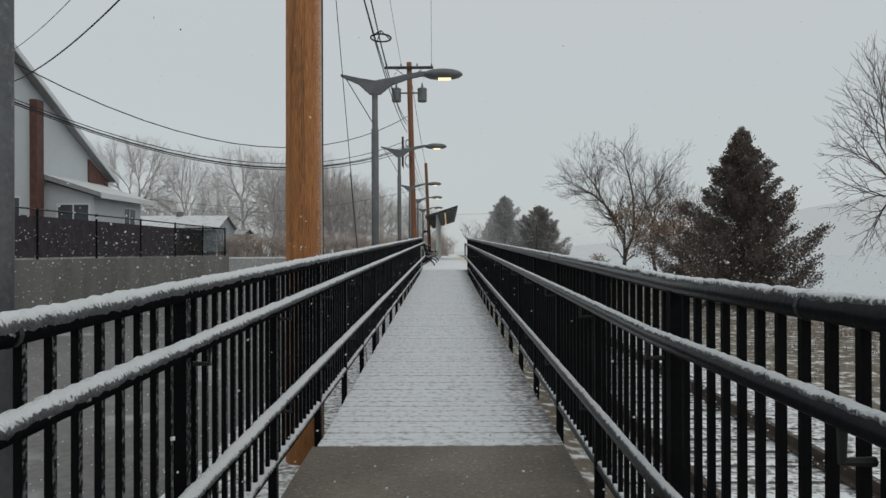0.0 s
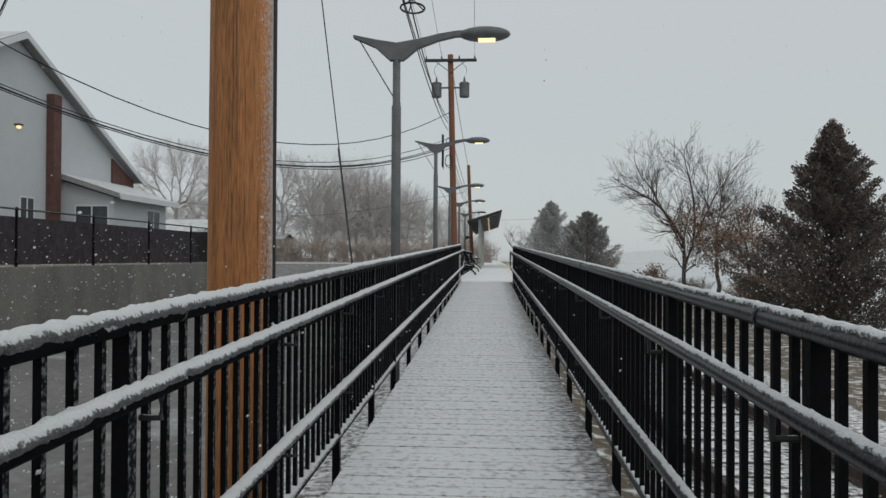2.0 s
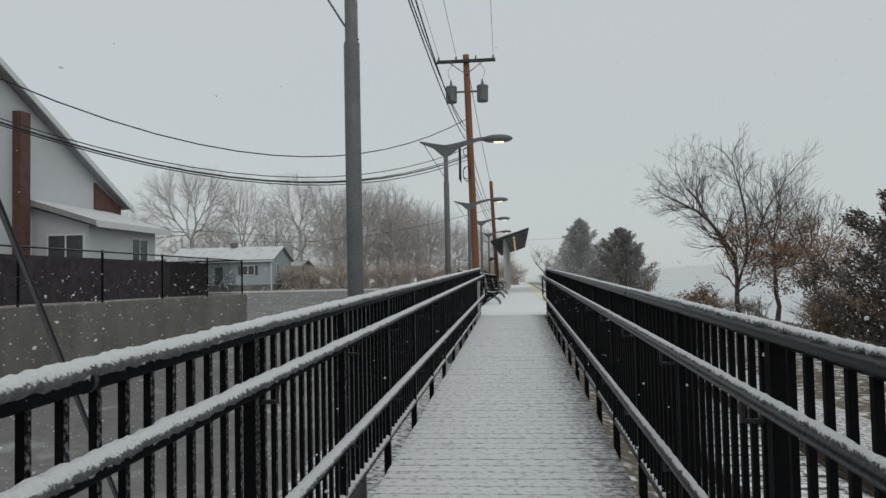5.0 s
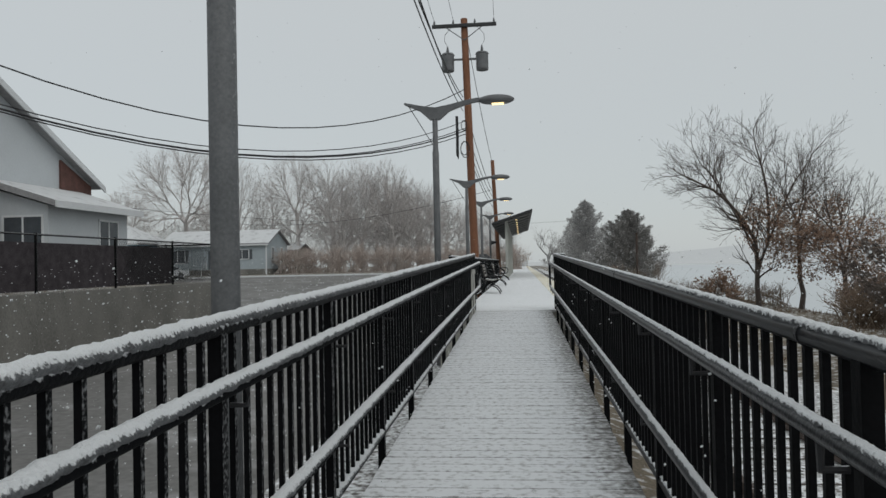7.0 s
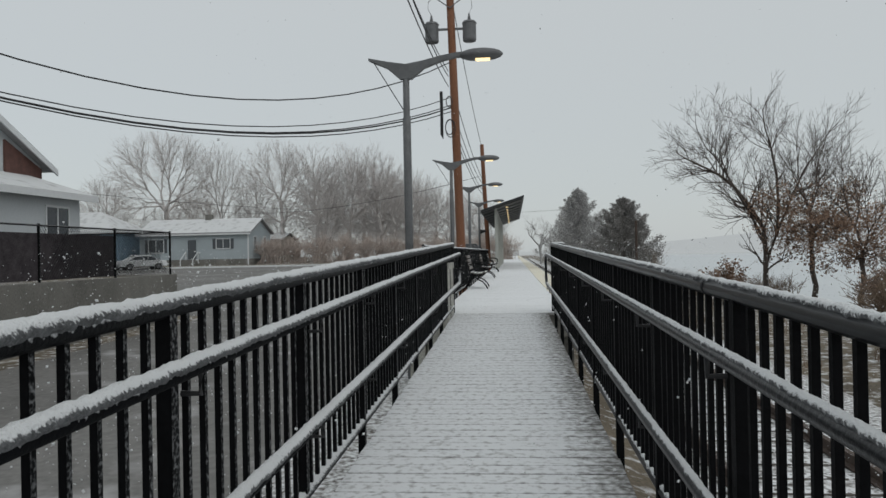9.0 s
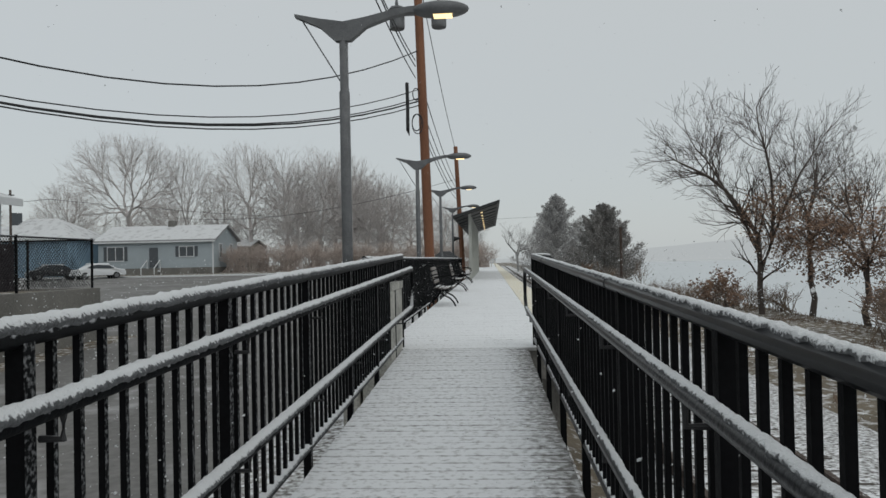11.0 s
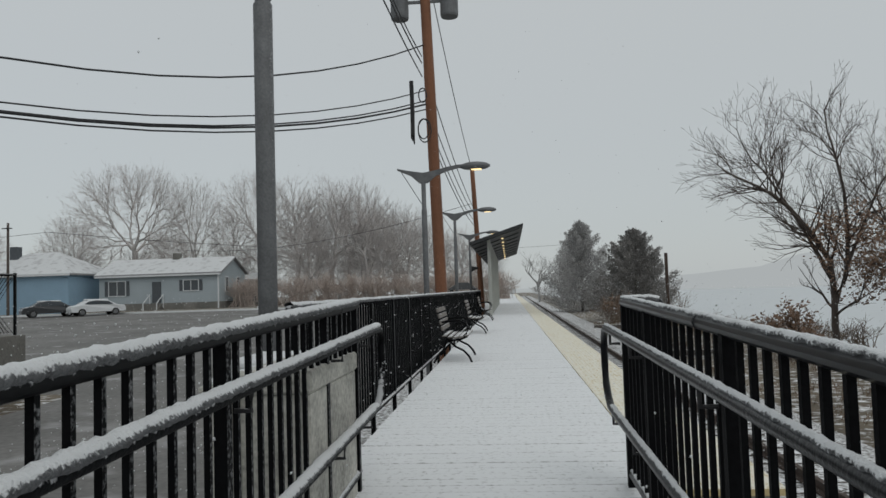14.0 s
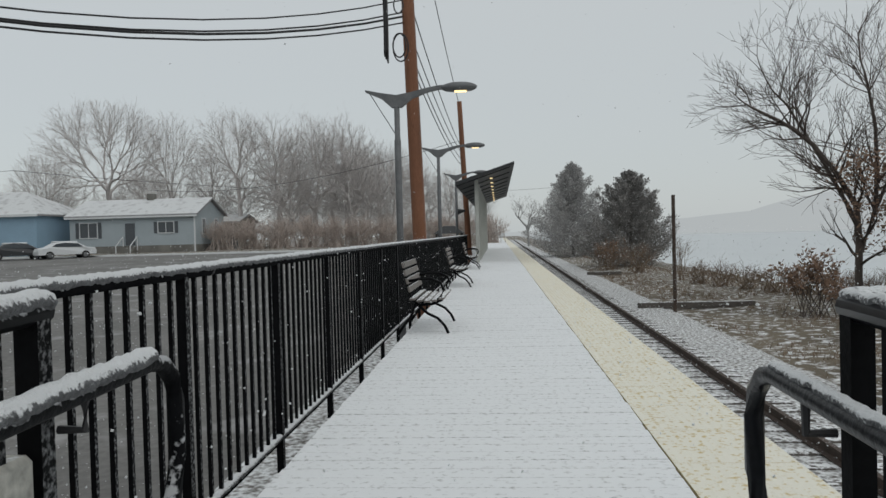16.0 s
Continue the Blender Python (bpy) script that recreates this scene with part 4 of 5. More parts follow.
def conifer(x, y, z, height, width, seed, material, label, boughs=130, sprays=110, taper=0.8, leaf=1.0, loose=0.082):
    rng = random.Random(seed)
    g = empty("conifer_tree", pose(x, y, z), label, "conifer")
    part("trunk", tube(bmesh.new(), [(0, 0, -0.2), (0.03, 0, height * 0.5), (0, 0, height * 0.97)], [height * 0.02, height * 0.012, 0.01], 8), M_BARK, g)
    bm = bmesh.new()
    for i in range(boughs):
        h0 = 0.03 + 0.95 * (i / boughs) ** 0.9
        a0 = i * 2.39996 + rng.uniform(-0.4, 0.4)
        rad = width / 2 * max(0.03, 1 - h0) ** taper * rng.choice((0.5, 0.72, 0.9, 1.0, 1.12, 1.28)) * min(1, 0.72 + h0 * 2)
        count = int(sprays * (0.3 + rad / (width / 2)))
        for k in range(count):
            t = rng.uniform(0.1, 1.0) ** 0.7
            spread = loose * width * (1 - 0.72 * t) * (1 - h0 * 0.6)
            lift = rad * (0.50 * t * t - 0.16)
            q = Vector((math.cos(a0) * rad * t + rng.gauss(0, spread), math.sin(a0) * rad * t + rng.gauss(0, spread), height * h0 * 0.98 + lift + rng.gauss(0, spread * 0.7)))
            q.z = max(q.z, 0.05)
            u = Vector((math.cos(a0) * 0.7 + rng.gauss(0, 0.45), math.sin(a0) * 0.7 + rng.gauss(0, 0.45), rng.uniform(0.1, 1.2))).normalized() * rng.uniform(0.09, 0.22) * leaf
            v = u.cross(Vector((rng.gauss(0, 1), rng.gauss(0, 1), rng.gauss(0, 1)))).normalized() * rng.uniform(0.025, 0.055) * leaf
            bm.faces.new((bm.verts.new(q), bm.verts.new(q + u * 0.5 + v), bm.verts.new(q + u), bm.verts.new(q + u * 0.5 - v)))
    for k in range(160):
        h = height * rng.uniform(0.88, 1.0)
        q = Vector((rng.gauss(0, 0.06), rng.gauss(0, 0.06), h))
        u = Vector((rng.gauss(0, 0.3), rng.gauss(0, 0.3), 1)).normalized() * 0.2
        v = u.orthogonal().normalized() * 0.04
        bm.faces.new((bm.verts.new(q - u * 0.5), bm.verts.new(q + v), bm.verts.new(q + u * 0.5), bm.verts.new(q - v)))
    part("foliage", bm, material, g, "dense dark sprays dusted with snow")
    return g


def crown_tree(x, y, z, height, width, seed, material, label, tips=700, stem=0.22, low=0.2, tip=0.011, power=0.46, fallen=0):
    """A bare broad-leaved tree: its limbs fork again and again towards the tips that fill a rounded crown."""
    rng = random.Random(seed)
    g = empty("tree", pose(x, y, z), label, "tree")
    tk, bm, lf = bmesh.new(), bmesh.new(), bmesh.new()
    mid, half = height * (1 + low) / 2, height * (1 - low) / 2
    lobes = [(rng.uniform(0, 6.283), rng.uniform(-0.5, 1.0), rng.uniform(0.75, 1.06)) for i in range(9)]
    goals = []
    while len(goals) < tips:
        u = Vector((rng.gauss(0, 1), rng.gauss(0, 1), rng.gauss(0.25, 1))).normalized()
        u.z = max(u.z, -0.75)
        reach = max(lobes, key=lambda q: u.dot(Vector((math.cos(q[0]), math.sin(q[0]), q[1])).normalized()))[2]
        u *= reach * rng.uniform(0.3, 1.0) ** 0.5
        goals.append(Vector((u.x * width / 2, u.y * width / 2, mid + u.z * half)))

    def fork(p, d, group, depth):
        r = tip * len(group) ** power
        if len(group) == 1:
            q = group[0]
            m = p.lerp(q, 0.55) + Vector((rng.gauss(0, 1), rng.gauss(0, 1), rng.gauss(0.3, 1))) * 0.05 * (q - p).length
            tube(bm, [p, m, q], [r, r * 0.9, r * 0.6], 3, cap=False)
            for i in range(2):
                s = p.lerp(q, rng.uniform(0.3, 0.8))
                e = s + ((q - p).normalized() + Vector((rng.gauss(0, 0.6), rng.gauss(0, 0.6), rng.gauss(0.2, 0.5)))) * 0.45 * (q - p).length
                tube(bm, [s, e], [r * 0.7, r * 0.5], 3, cap=False)
            if fallen and q.z < height * 0.58:
                for i in range(fallen):
                    c = q + Vector((rng.gauss(0, 0.16), rng.gauss(0, 0.16), rng.gauss(0, 0.14)))
                    a = Vector((rng.gauss(0, 1), rng.gauss(0, 1), rng.gauss(0, 1))).normalized() * rng.uniform(0.05, 0.085)
                    b = a.orthogonal().normalized() * rng.uniform(0.03, 0.05)
                    lf.faces.new([lf.verts.new(c - a), lf.verts.new(c + b), lf.verts.new(c + a), lf.verts.new(c - b)])
            return
        mean = sum(group, Vector()) / len(group)
        step = (mean - p) * (rng.uniform(0.12, 0.24) if len(group) > 3 else 0.4)
        q = p + step + d * step.length * 0.22
        m = p.lerp(q, 0.5) + Vector((rng.gauss(0, 1), rng.gauss(0, 1), rng.gauss(0, 0.6))) * 0.045 * step.length
        tube(tk if depth < 2 else bm, [p, m, q], [r, r * 0.93, r * 0.86], 6 if depth < 3 else 3, cap=False)
        nd = (q - m).normalized()
        axis = Vector((rng.gauss(0, 1), rng.gauss(0, 1), rng.gauss(0, 0.8))).normalized()
        a, b = max(group, key=lambda v: v.dot(axis)), min(group, key=lambda v: v.dot(axis))
        for i in range(3):
            one = [v for v in group if (v - a).length_squared <= (v - b).length_squared]
            two = [v for v in group if (v - a).length_squared > (v - b).length_squared]
            if not one or not two:
                one, two = group[:1], group[1:]
                break
            a, b = sum(one, Vector()) / len(one), sum(two, Vector()) / len(two)
        fork(q, nd, one, depth + 1)
        fork(q, nd, two, depth + 1)

    foot = Vector((0, 0, height * stem))
    r = tip * tips ** power
    tube(tk, [(0, 0, -0.3), (0.03 * height * rng.uniform(-1, 1), 0, height * stem * 0.5), foot], [r * 1.35, r * 1.08, r], 8, cap=False)
    fork(foot, Vector((0, 0, 1)), goals, 0)
    part("trunk", tk, material, g, smooth=True)
    part("crown", bm, material, g, smooth=True)
    if fallen:
        part("dead_leaves", lf, M_LEAF, g, "withered brown leaves")
    else:
        lf.free()
    return g


def gz(x, y):
    return max(ground_z(x, y), -1.6)


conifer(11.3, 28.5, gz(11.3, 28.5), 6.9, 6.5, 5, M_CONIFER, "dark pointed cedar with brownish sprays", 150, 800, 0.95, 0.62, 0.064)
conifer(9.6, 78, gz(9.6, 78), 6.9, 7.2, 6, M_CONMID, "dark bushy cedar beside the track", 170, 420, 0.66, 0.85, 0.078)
conifer(7.7, 100, gz(7.7, 100), 9.7, 9.4, 7, M_CONFAR, "snow-dusted cedar beside the track, paled by painted haze", 170, 420, 0.8, 1.0, 0.075)
bare_tree(11.4, 47.6, gz(11.4, 47.6), 8.4, 21, M_BARK, "bare forked tree on the lake bank", levels=6, twigs=3, spread=0.8, limbs=[
    ([(0, 0, -0.24), (-0.08, 0, 0.98), (-0.04, 0, 2.11), (-0.08, 0.08, 3.24), (-0.66, 0.17, 4.3), (-1.34, 0.17, 5.2), (-1.98, 0.08, 5.72), (-2.5, -0.17, 5.95)], 0.164),
    ([(-0.08, 0.08, 2.75), (-0.73, 0.32, 4.21), (-1.38, 0.49, 5.5), (-1.94, 0.64, 6.56), (-2.35, 0.73, 7.05)], 0.078),
    ([(0, 0, 1.78), (0.49, 0.08, 3.07), (0.61, 0.17, 4.37), (0.49, 0, 5.67), (0.24, -0.17, 6.72), (0.08, -0.24, 7.29)], 0.109),
    ([(0.49, 0.08, 3.07), (1.05, -0.08, 4.54), (1.62, -0.17, 5.83), (2.35, -0.17, 6.88)], 0.070)])
crown_tree(12.9, 46.5, gz(12.9, 46.5), 8.6, 5.2, 22, M_BARK, "bare oak with withered brown leaves low down", 800, 0.16, 0.12, 0.005, 0.46, 13)
crown_tree(13.9, 44.0, gz(13.9, 44.0), 7.2, 5.4, 24, M_BARK, "bare oak with withered brown leaves low down", 800, 0.14, 0.1, 0.005, 0.46, 13)
crown_tree(12.6, 20.0, gz(12.6, 20.0), 8.4, 4.8, 25, M_BARK, "bare tree with upswept branches on the bank", 850, 0.2, 0.15, 0.0062, 0.46)
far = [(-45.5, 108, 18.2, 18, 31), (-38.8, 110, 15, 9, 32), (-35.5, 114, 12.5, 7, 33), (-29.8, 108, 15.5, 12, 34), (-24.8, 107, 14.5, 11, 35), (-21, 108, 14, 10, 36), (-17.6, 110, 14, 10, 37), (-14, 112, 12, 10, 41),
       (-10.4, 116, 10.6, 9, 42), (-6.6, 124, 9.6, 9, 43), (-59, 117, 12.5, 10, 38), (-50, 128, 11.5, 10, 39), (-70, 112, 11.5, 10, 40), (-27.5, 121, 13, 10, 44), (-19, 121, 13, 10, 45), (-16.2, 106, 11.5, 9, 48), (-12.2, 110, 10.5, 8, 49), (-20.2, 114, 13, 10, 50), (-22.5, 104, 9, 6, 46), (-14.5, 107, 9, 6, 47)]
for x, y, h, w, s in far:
    crown_tree(x, y, 0.3, h * 1.12, w * 1.12, s, M_BARKFAR, "bare winter tree beyond the lot, greyed by painted haze", 2600 if w > 15 else 1700 if w > 9 else 1000, 0.16 if s > 31 else 0.2, 0.06, 0.012, 0.44)
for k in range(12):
    crown_tree(-88 + 7.5 * k + (k * 3) % 4, 138 + (k * 5) % 9, 0.3, 9.5 + (k * 7) % 4, 11, 60 + k, M_HAZETREE, "bare tree far behind the houses, pale with painted haze", 700, 0.1, 0.0, 0.015)
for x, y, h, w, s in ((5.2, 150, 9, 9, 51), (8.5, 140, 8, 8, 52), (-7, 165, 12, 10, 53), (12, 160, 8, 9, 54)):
    bare_tree(x, y, -0.5, h, s, M_HAZETREE, "bare tree beside the far track, pale with painted haze", spread=0.75, trunk=0.2, levels=5, width=w)


# ---- benches ----
def bench(y0):
    g = empty("bench", pose(-0.95, y0, DECK), "black iron bench with snow-dusted slats", "bench", "benches along the railing")
    n = 1.36
    for s in (0.08, n - 0.08):
        bm = bmesh.new()
        tube(bm, [(0.02, s, 0.86), (0.06, s, 0.62), (0.11, s, 0.42), (0.20, s, 0.34), (0.36, s, 0.35), (0.48, s, 0.40)], 0.017, 8)
        tube(bm, [(0.16, s, 0.36), (0.10, s, 0.20), (0.0, s, 0.08), (-0.05, s, 0.0)], 0.017, 8)
        tube(bm, [(0.18, s, 0.35), (0.30, s, 0.24), (0.42, s, 0.18), (0.50, s, 0.09), (0.54, s, 0.0)], 0.017, 8)
        part("leg", bm, M_BLACK, g, smooth=True)
        part("armrest", tube(bmesh.new(), [(0.07, s, 0.62), (0.20, s, 0.645), (0.36, s, 0.645), (0.46, s, 0.60), (0.50, s, 0.52), (0.46, s, 0.43), (0.40, s, 0.38)], 0.016, 8), M_BLACK, g, smooth=True)
    for k in range(5):
        x = 0.13 + 0.085 * k
        z = 0.405 - 0.03 * math.sin(math.pi * k / 4)
        ob = part("seat_slat", boxes((-0.033, 0.033, 0, n, -0.012, 0.012), bevel=0.004), M_SLAT, g)
        ob.location = (x, 0, z + 0.01)
    for k in range(4):
        ob = part("back_slat", boxes((-0.012, 0.012, 0, n, -0.034, 0.034), bevel=0.004), M_SLAT, g)
        ob.matrix_basis = pose(0.095 - 0.022 * k, 0, 0.53 + 0.095 * k, 0, -13, 0)
    return g


seat = bench(32.0)
for y in (39.3, 46.9):
    copy_thing(seat, pose(-0.95, y, DECK))


# ---- cars ----
def car(x, y, turn, paint, label):
    g = empty("car", pose(x, y, lot_z(y) + 0.02, 0, 0, turn), label, "car")
    bm = bmesh.new()
    side = [(-2.3, 0.35), (-2.33, 0.62), (-2.2, 0.88), (-1.5, 0.96), (-0.8, 1.36), (0.2, 1.44), (0.9, 1.34), (1.5, 0.98), (2.15, 0.86), (2.3, 0.6), (2.28, 0.33)]
    rows = []
    for w, sh in ((-0.9, 0.93), (-0.8, 1.0), (0.8, 1.0), (0.9, 0.93)):
        rows.append([bm.verts.new((u * (0.985 if abs(w) > 0.85 else 1), w * (1 if v < 1 else 0.80), 0.33 + (v - 0.33) * (sh if v > 0.5 else 1))) for u, v in side])
    for a, b in zip(rows, rows[1:]):
        for k in range(len(side) - 1):
            bm.faces.new((a[k], a[k + 1], b[k + 1], b[k]))
        bm.faces.new((a[-1], a[0], b[0], b[-1]))
    bm.faces.new(rows[0])
    bm.faces.new(rows[-1][::-1])
    bmesh.ops.recalc_face_normals(bm, faces=bm.faces)
    part("body", bm, paint, g)
    for s in (-1, 1):
        bm = bmesh.new()
        prism(bm, [(-1.3, 0.98), (-0.78, 1.27), (0.2, 1.34), (0.85, 1.26), (1.3, 0.98)], "y", s * 0.76, s * 0.86)
        part("side_window", bm, M_PANE, g)
        for u in (-1.4, 1.4):
            wb = bmesh.new()
            tube(wb, [(u, s * 0.70, 0.32), (u, s * 0.92, 0.32)], 0.32, 20)
            wheel = part("wheel", wb, M_TYRE, g)
            rb = bmesh.new()
            tube(rb, [(u, s * 0.90, 0.32), (u, s * 0.93, 0.32)], 0.20, 14)
            part("rim", rb, M_GALV, wheel)
    for u, w in ((2.24, 0.62), (2.24, -0.62)):
        part("headlight", boxes((u - 0.08, u + 0.05, w - 0.18, w + 0.18, 0.62, 0.75), bevel=0.02), M_TRIM, g)
    sb = bmesh.new()
    box(sb, -0.85, 0.95, -0.6, 0.6, 1.36, 1.47, bevel=0.05)
    part("snow_cap", sb, M_SNOW, g, "snow on the car roof", smooth=True)
    return g


car(-36.9, 84.4, 226, M_CARWHITE, "white sedan parked with snow on its roof")
car(-40.8, 83.6, 222, M_CARDARK, "dark sedan parked with snow on its roof")

# ---- kerb, slush marks and lake-side things ----
tagged(part("kerb", boxes((-70, -8, 86.0, 86.3, lot_z(86) - 0.1, lot_z(86) + 0.16), bevel=0.02), M_TRIM), "snow-topped kerb along the lot", "kerb", kind="structure")
tagged(part("marker_post", tube(bmesh.new(), [(5.8, 48.2, -1.2), (5.8, 48.2, 2.85)], 0.06, 8), M_RUST), "thin rusty steel post beside the track", "post")
tagged(part("timber_beam", boxes((4.75, 8.6, 48.9, 49.1, -0.95, -0.74), bevel=0.01), M_TIE), "snowy old timber lying by the track", "timber")
tagged(part("timber_beam", boxes((5.3, 7.3, 68.0, 68.2, -0.95, -0.74), bevel=0.01), M_TIE), "snowy old timber lying by the track", "timber")


def shrub(x, y, h, w, seed, material, leafy, label, stems=26, thick=1.0):
    rng = random.Random(seed)
    g = empty("shrub", pose(x, y, gz(x, y)), label, "shrub")
    bm, lf = bmesh.new(), bmesh.new()
    for i in range(stems):
        a, t = rng.uniform(0, 6.283), rng.uniform(0.1, 1)
        p = Vector((rng.gauss(0, w * 0.12), rng.gauss(0, w * 0.12), -0.05))
        q = Vector((math.cos(a) * w / 2 * t, math.sin(a) * w / 2 * t, h * rng.uniform(0.55, 1.0) * (1.15 - 0.5 * t)))
        m = p.lerp(q, 0.5) + Vector((0, 0, h * 0.12))
        tube(bm, [p, m, q], [0.014 * thick, 0.01 * thick, 0.005 * thick], 4, cap=False)
        for k in range(5):
            b = m.lerp(q, rng.random())
            e = b + Vector((rng.gauss(0, 0.16), rng.gauss(0, 0.16), rng.uniform(0.05, 0.3))) * max(h, 0.6)
            tube(bm, [b, e], [0.006 * thick, 0.003 * thick], 3, cap=False)
            for j in range(leafy):
                c = b.lerp(e, rng.random()) + Vector((rng.gauss(0, 0.06), rng.gauss(0, 0.06), rng.gauss(0, 0.06)))
                u = Vector((rng.gauss(0, 1), rng.gauss(0, 1), rng.gauss(0, 1))).normalized() * rng.uniform(0.05, 0.10)
                v = u.orthogonal().normalized() * rng.uniform(0.03, 0.05)
                lf.faces.new((lf.verts.new(c - u), lf.verts.new(c + v), lf.verts.new(c + u), lf.verts.new(c - v)))
    part("stem", bm, material, g)
    if leafy:
        part("foliage", lf, M_LEAF, g, "withered brown leaves")
    else:
        lf.free()
    return g


shrub(9.1, 45.6, 1.75, 2.3, 61, M_BARK, 7, "low shrub with withered brown leaves")
for x, y, h, w, seed in ((12.6, 38.5, 1.7, 3.2, 62), (13.8, 41.0, 1.8, 3.4, 81), (15.2, 37.5, 2.1, 3.4, 82), (14.9, 42.5, 1.9, 3.4, 83), (12.4, 34.6, 1.5, 3.0, 84)):
    shrub(x, y, h, w, seed, M_SCRUB, 1, "dry brown thicket on the bank", 130, 1.4)
shrub(13.6, 35.5, 2.0, 3.2, 63, M_SCRUB, 2, "dry brown thicket on the bank", 130, 1.4)
shrub(11.4, 36.5, 1.4, 2.8, 64, M_BRUSH, 0, "dry tan thicket on the bank", 120, 1.3)
shrub(8.6, 69.0, 1.8, 3.4, 65, M_BRUSH, 0, "dry tan thicket under the cedar", 60)
shrub(7.4, 74.0, 2.1, 3.6, 66, M_BRUSH, 1, "dry tan thicket under the cedar", 70)
shrub(9.3, 62.0, 2.6, 1.0, 67, M_BRUSH, 0, "tall bare sapling clump", 14)
for k in range(7):
    shrub(9.4 + 0.55 * k, 59.0 - 1.7 * k, 1.05, 2.4, 70 + k, M_BRUSH, 0, "dry reeds along the lake bank", 50)
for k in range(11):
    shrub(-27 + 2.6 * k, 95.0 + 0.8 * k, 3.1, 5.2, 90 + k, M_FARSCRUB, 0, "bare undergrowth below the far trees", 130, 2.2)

# tufts of dry grass on the bank
rng = random.Random(8)
bm = bmesh.new()
for i in range(5200):
    x, y = rng.uniform(6.2, 13), rng.uniform(2, 75)
    if noise.noise((x * 0.35, y * 0.35, 7)) < 0.0:
        continue
    z = ground_z(x, y)
    for k in range(3):
        d = Vector((rng.gauss(0, 0.05), rng.gauss(0, 0.05), rng.uniform(0.05, 0.20)))
        p = Vector((x + rng.gauss(0, 0.05), y + rng.gauss(0, 0.05), z - 0.01))
        bm.faces.new((bm.verts.new(p + Vector((-0.012, 0, 0))), bm.verts.new(p + Vector((0.012, 0, 0))), bm.verts.new(p + d)))
tagged(part("dry_grass", bm, M_BRUSH), "tufts of dry tan grass on the bank", "grass", kind="stuff")

# guy wire with its pale guard, and the spring ring on the wires
guy = empty("guy_wire", Matrix.Identity(4), "steel guy wire with a pale guard sleeve", "guy wire")
part("strand", tube(bmesh.new(), [(-1.07, 10.81, LOT), (-1.133, 7.015, 5.3)], 0.0042, 6), M_WIRE, guy)
part("guard", tube(bmesh.new(), [(-1.072, 10.75, LOT + 0.1), (-1.108, 8.9, 2.17)], 0.0065, 8), M_GALV, guy, "pale guard sleeve")

# ---- falling snow ----
rng = random.Random(5)
bm = bmesh.new()
for i in range(32000):
    y = rng.uniform(1.5, 42)
    x = rng.uniform(-5, 5) if i % 3 else rng.uniform(-16, 16)
    z = rng.uniform(-0.6, 6.0) if i % 14 == 0 else rng.uniform(-0.6, 1.45 + 0.01 * y)
    if math.hypot(x, z - 1.24 - 0.022 * y) < 0.8:
        continue
    r = rng.uniform(0.003, 0.0085)
    u = Vector((rng.gauss(0, 1), rng.gauss(0, 1), rng.gauss(0, 1))).normalized()
    v = u.orthogonal().normalized()
    w = u.cross(v)
    c = Vector((x, y, z))
    p = [bm.verts.new(c + r * q) for q in (u, v, -u, -v, w * 0.7, -w * 0.7)]
    for k in range(4):
        bm.faces.new((p[k], p[(k + 1) % 4], p[4]))
        bm.faces.new((p[(k + 1) % 4], p[k], p[5]))
tagged(part("falling_snow", bm, M_SNOW), "loose white flakes of falling snow in the air", "snowflakes", kind="stuff")



# ---- pieces: planks, tactile tiles, ties ----
def plain_mesh(name, bm, material):
    me = bpy.data.meshes.new(name)
    bm.to_mesh(me)
    bm.free()
    me.materials.append(material)
    return me


rng = random.Random(17)
PITCH = 0.14
plank_mesh = plain_mesh("plank", boxes((-0.675, 0.750, 0.0035, PITCH - 0.0035, -0.038, 0), bevel=0.004), M_PLANK)
y = 4.26
while y < 24.56:
    shared("plank", plank_mesh, ramp_ob, pose(rng.uniform(-0.004, 0.004), y, deck_z(y) + rng.uniform(-0.002, 0.001), math.degrees(math.atan(SLOPE)) , 0, 0))
    y += PITCH
deck_mesh = plain_mesh("plank", boxes((-0.925, 1.04, 0.0016, PITCH - 0.0016, -0.038, 0), bevel=0.003), M_PLATFORM)
count = 0
while count < 280:
    shared("plank", deck_mesh, platform, pose(rng.uniform(-0.006, 0.006), y, DECK + rng.uniform(-0.002, 0.001)))
    y += PITCH
    count += 1
rest = bmesh.new()
while y < 165:
    box(rest, -0.925, 1.04, y + 0.003, y + 0.417, DECK - 0.038, DECK)
    y += 0.42
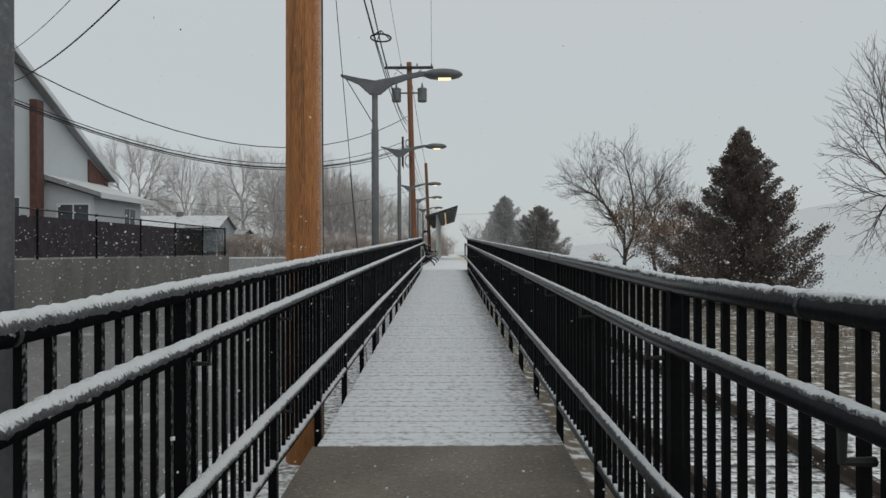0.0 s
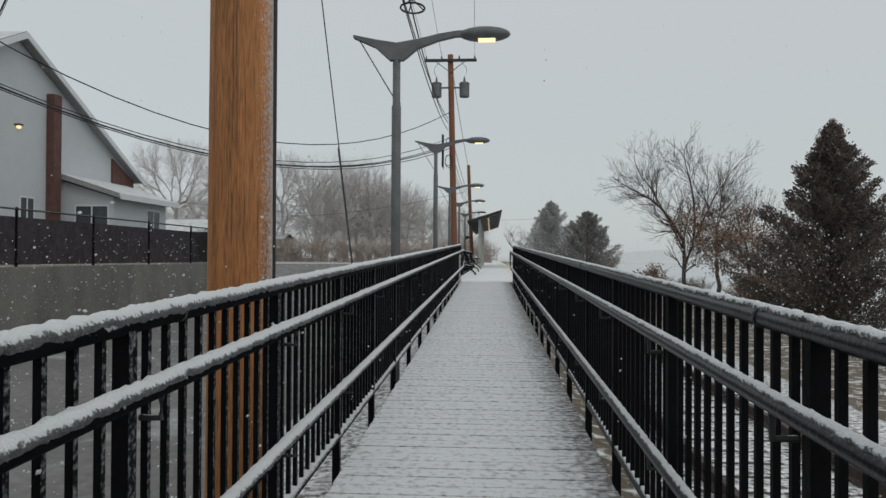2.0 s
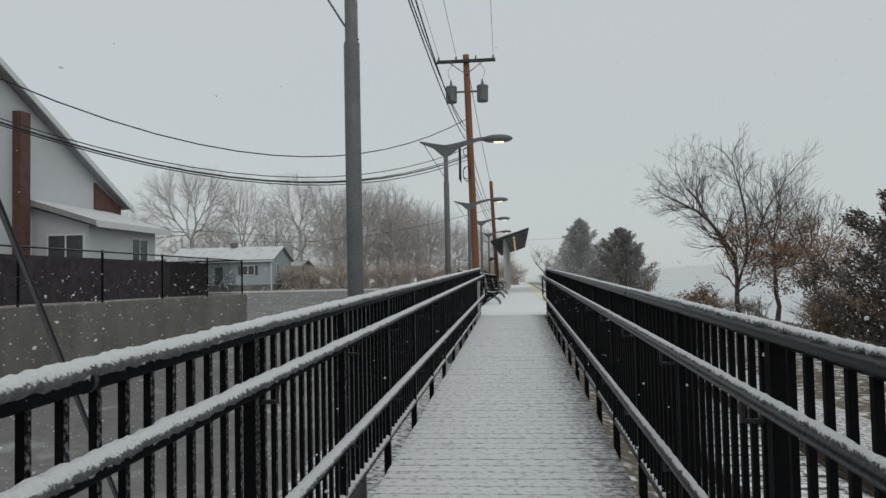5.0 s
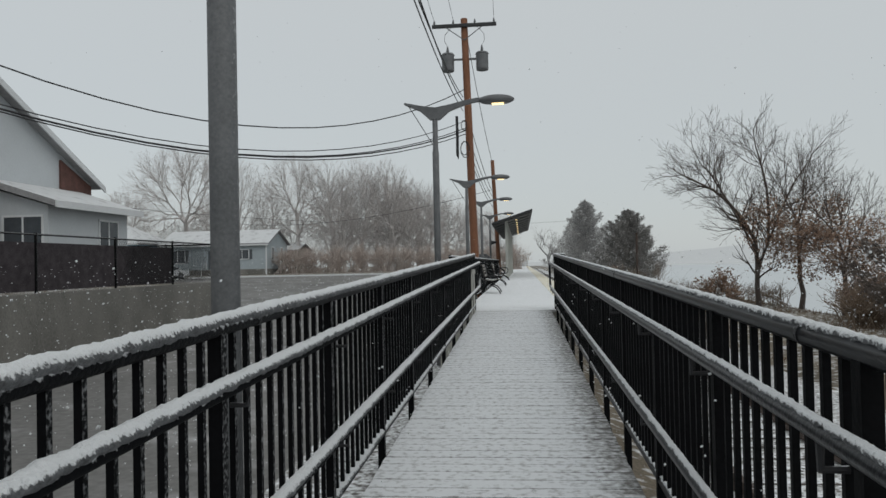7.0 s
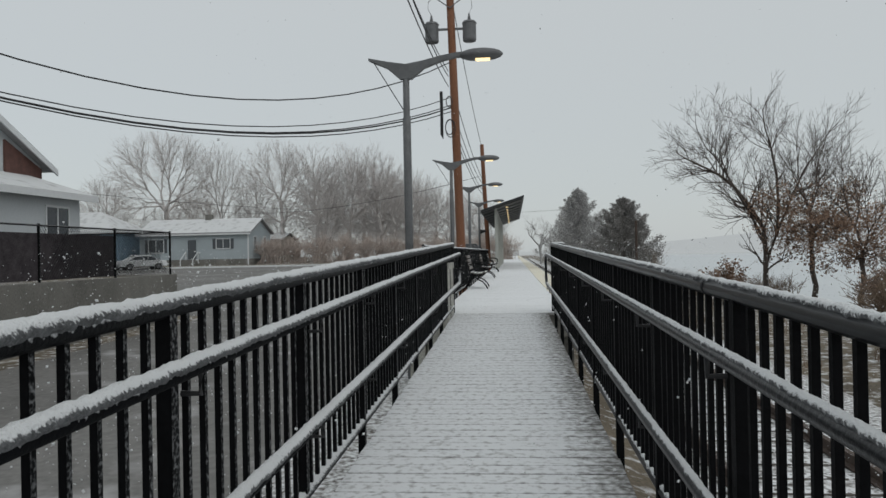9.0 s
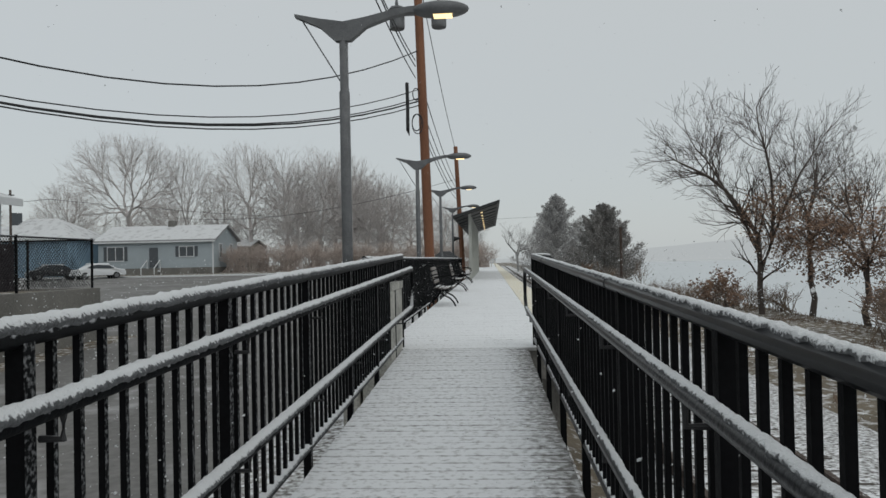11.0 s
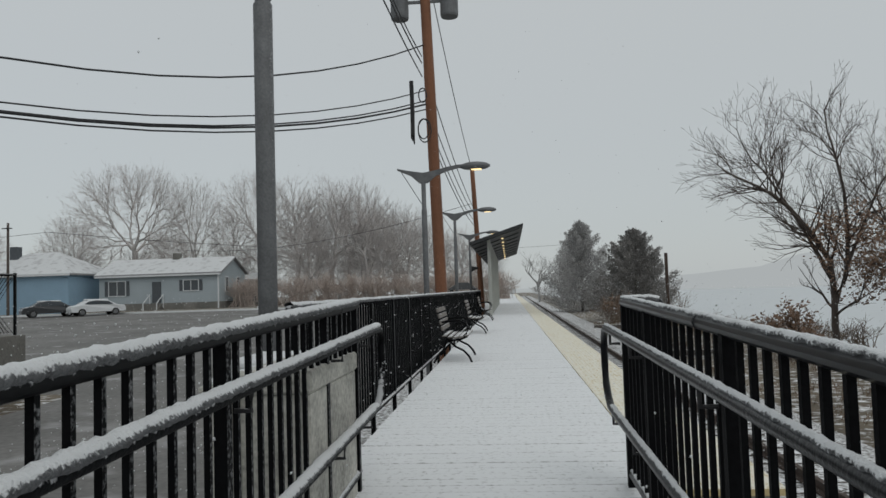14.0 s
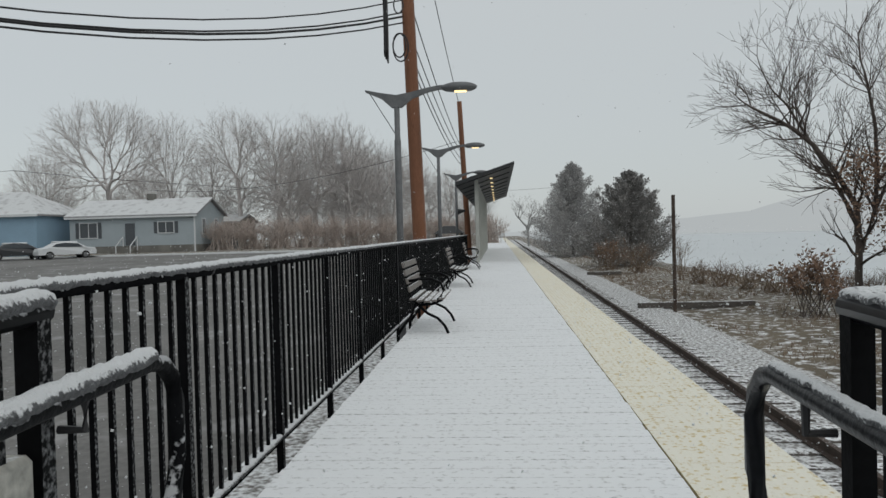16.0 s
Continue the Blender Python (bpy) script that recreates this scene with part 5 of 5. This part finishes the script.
tagged(part("plank_rest", rest, M_PLATFORM, platform), kind="stuff")

tile = boxes((0, 0.61, 0.002, 0.608, -0.038, 0.0))
for i in range(12):
    for j in range(12):
        cx, cy = 0.025 + 0.051 * i, 0.025 + 0.051 * j
        c = tile.verts.new((cx, cy, 0.005))
        ring = [tile.verts.new((cx + 0.013 * math.cos(a * 1.0472), cy + 0.013 * math.sin(a * 1.0472), 0.0)) for a in range(6)]
        for a in range(6):
            tile.faces.new((ring[a], ring[(a + 1) % 6], c))
tile_mesh = plain_mesh("tile", tile, M_TACTILE)
flat_mesh = plain_mesh("tile", boxes((0, 0.61, 0.002, 0.608, -0.038, 0.0)), M_TACTILE)
for k in range(230):
    shared("tile", tile_mesh if k < 60 else flat_mesh, platform, pose(1.045, 24.71 + 0.61 * k, DECK + 0.001))

tie_mesh = plain_mesh("tie", boxes((-1.3, 1.3, -0.11, 0.11, -0.18, 0), bevel=0.012), M_TIE)
for k in range(300):
    shared("tie", tie_mesh, track, pose(2.97 + rng.uniform(-0.04, 0.04), -5.0 + 0.52 * k, TOR - 0.15 + rng.uniform(-0.008, 0.004), 0, 0, rng.uniform(-0.8, 0.8)))


# the platform and all that lies beyond the ramp are laid out on axes turned slightly from the ramp's own
TURNS = {"platform": (0.0045, 24.7), "platform_railing": (0.0045, 24.7), "bench": (0.0045, 24.7), "railway_track": (0.009, 0.0), "track_bed": (0.009, 0.0)}
for kind_name in ("utility_pole", "street_lamp", "overhead_wire", "cable_bundle", "cable_ring", "guy_wire", "platform_shelter", "kiosk", "end_barrier", "house", "tree", "conifer_tree",
                  "car", "kerb", "chain_link_fence", "retaining_wall", "shrub", "marker_post", "timber_beam"):
    TURNS[kind_name] = (0.005, 0.0)
for ob in list(scene.collection.all_objects):
    if ob.parent is None and ob.name.split(".")[0] in TURNS:
        angle, pivot = TURNS[ob.name.split(".")[0]]
        ob.matrix_basis = Matrix.Translation((0, pivot, 0)) @ Matrix.Rotation(-angle, 4, "Z") @ Matrix.Translation((0, -pivot, 0)) @ ob.matrix_basis
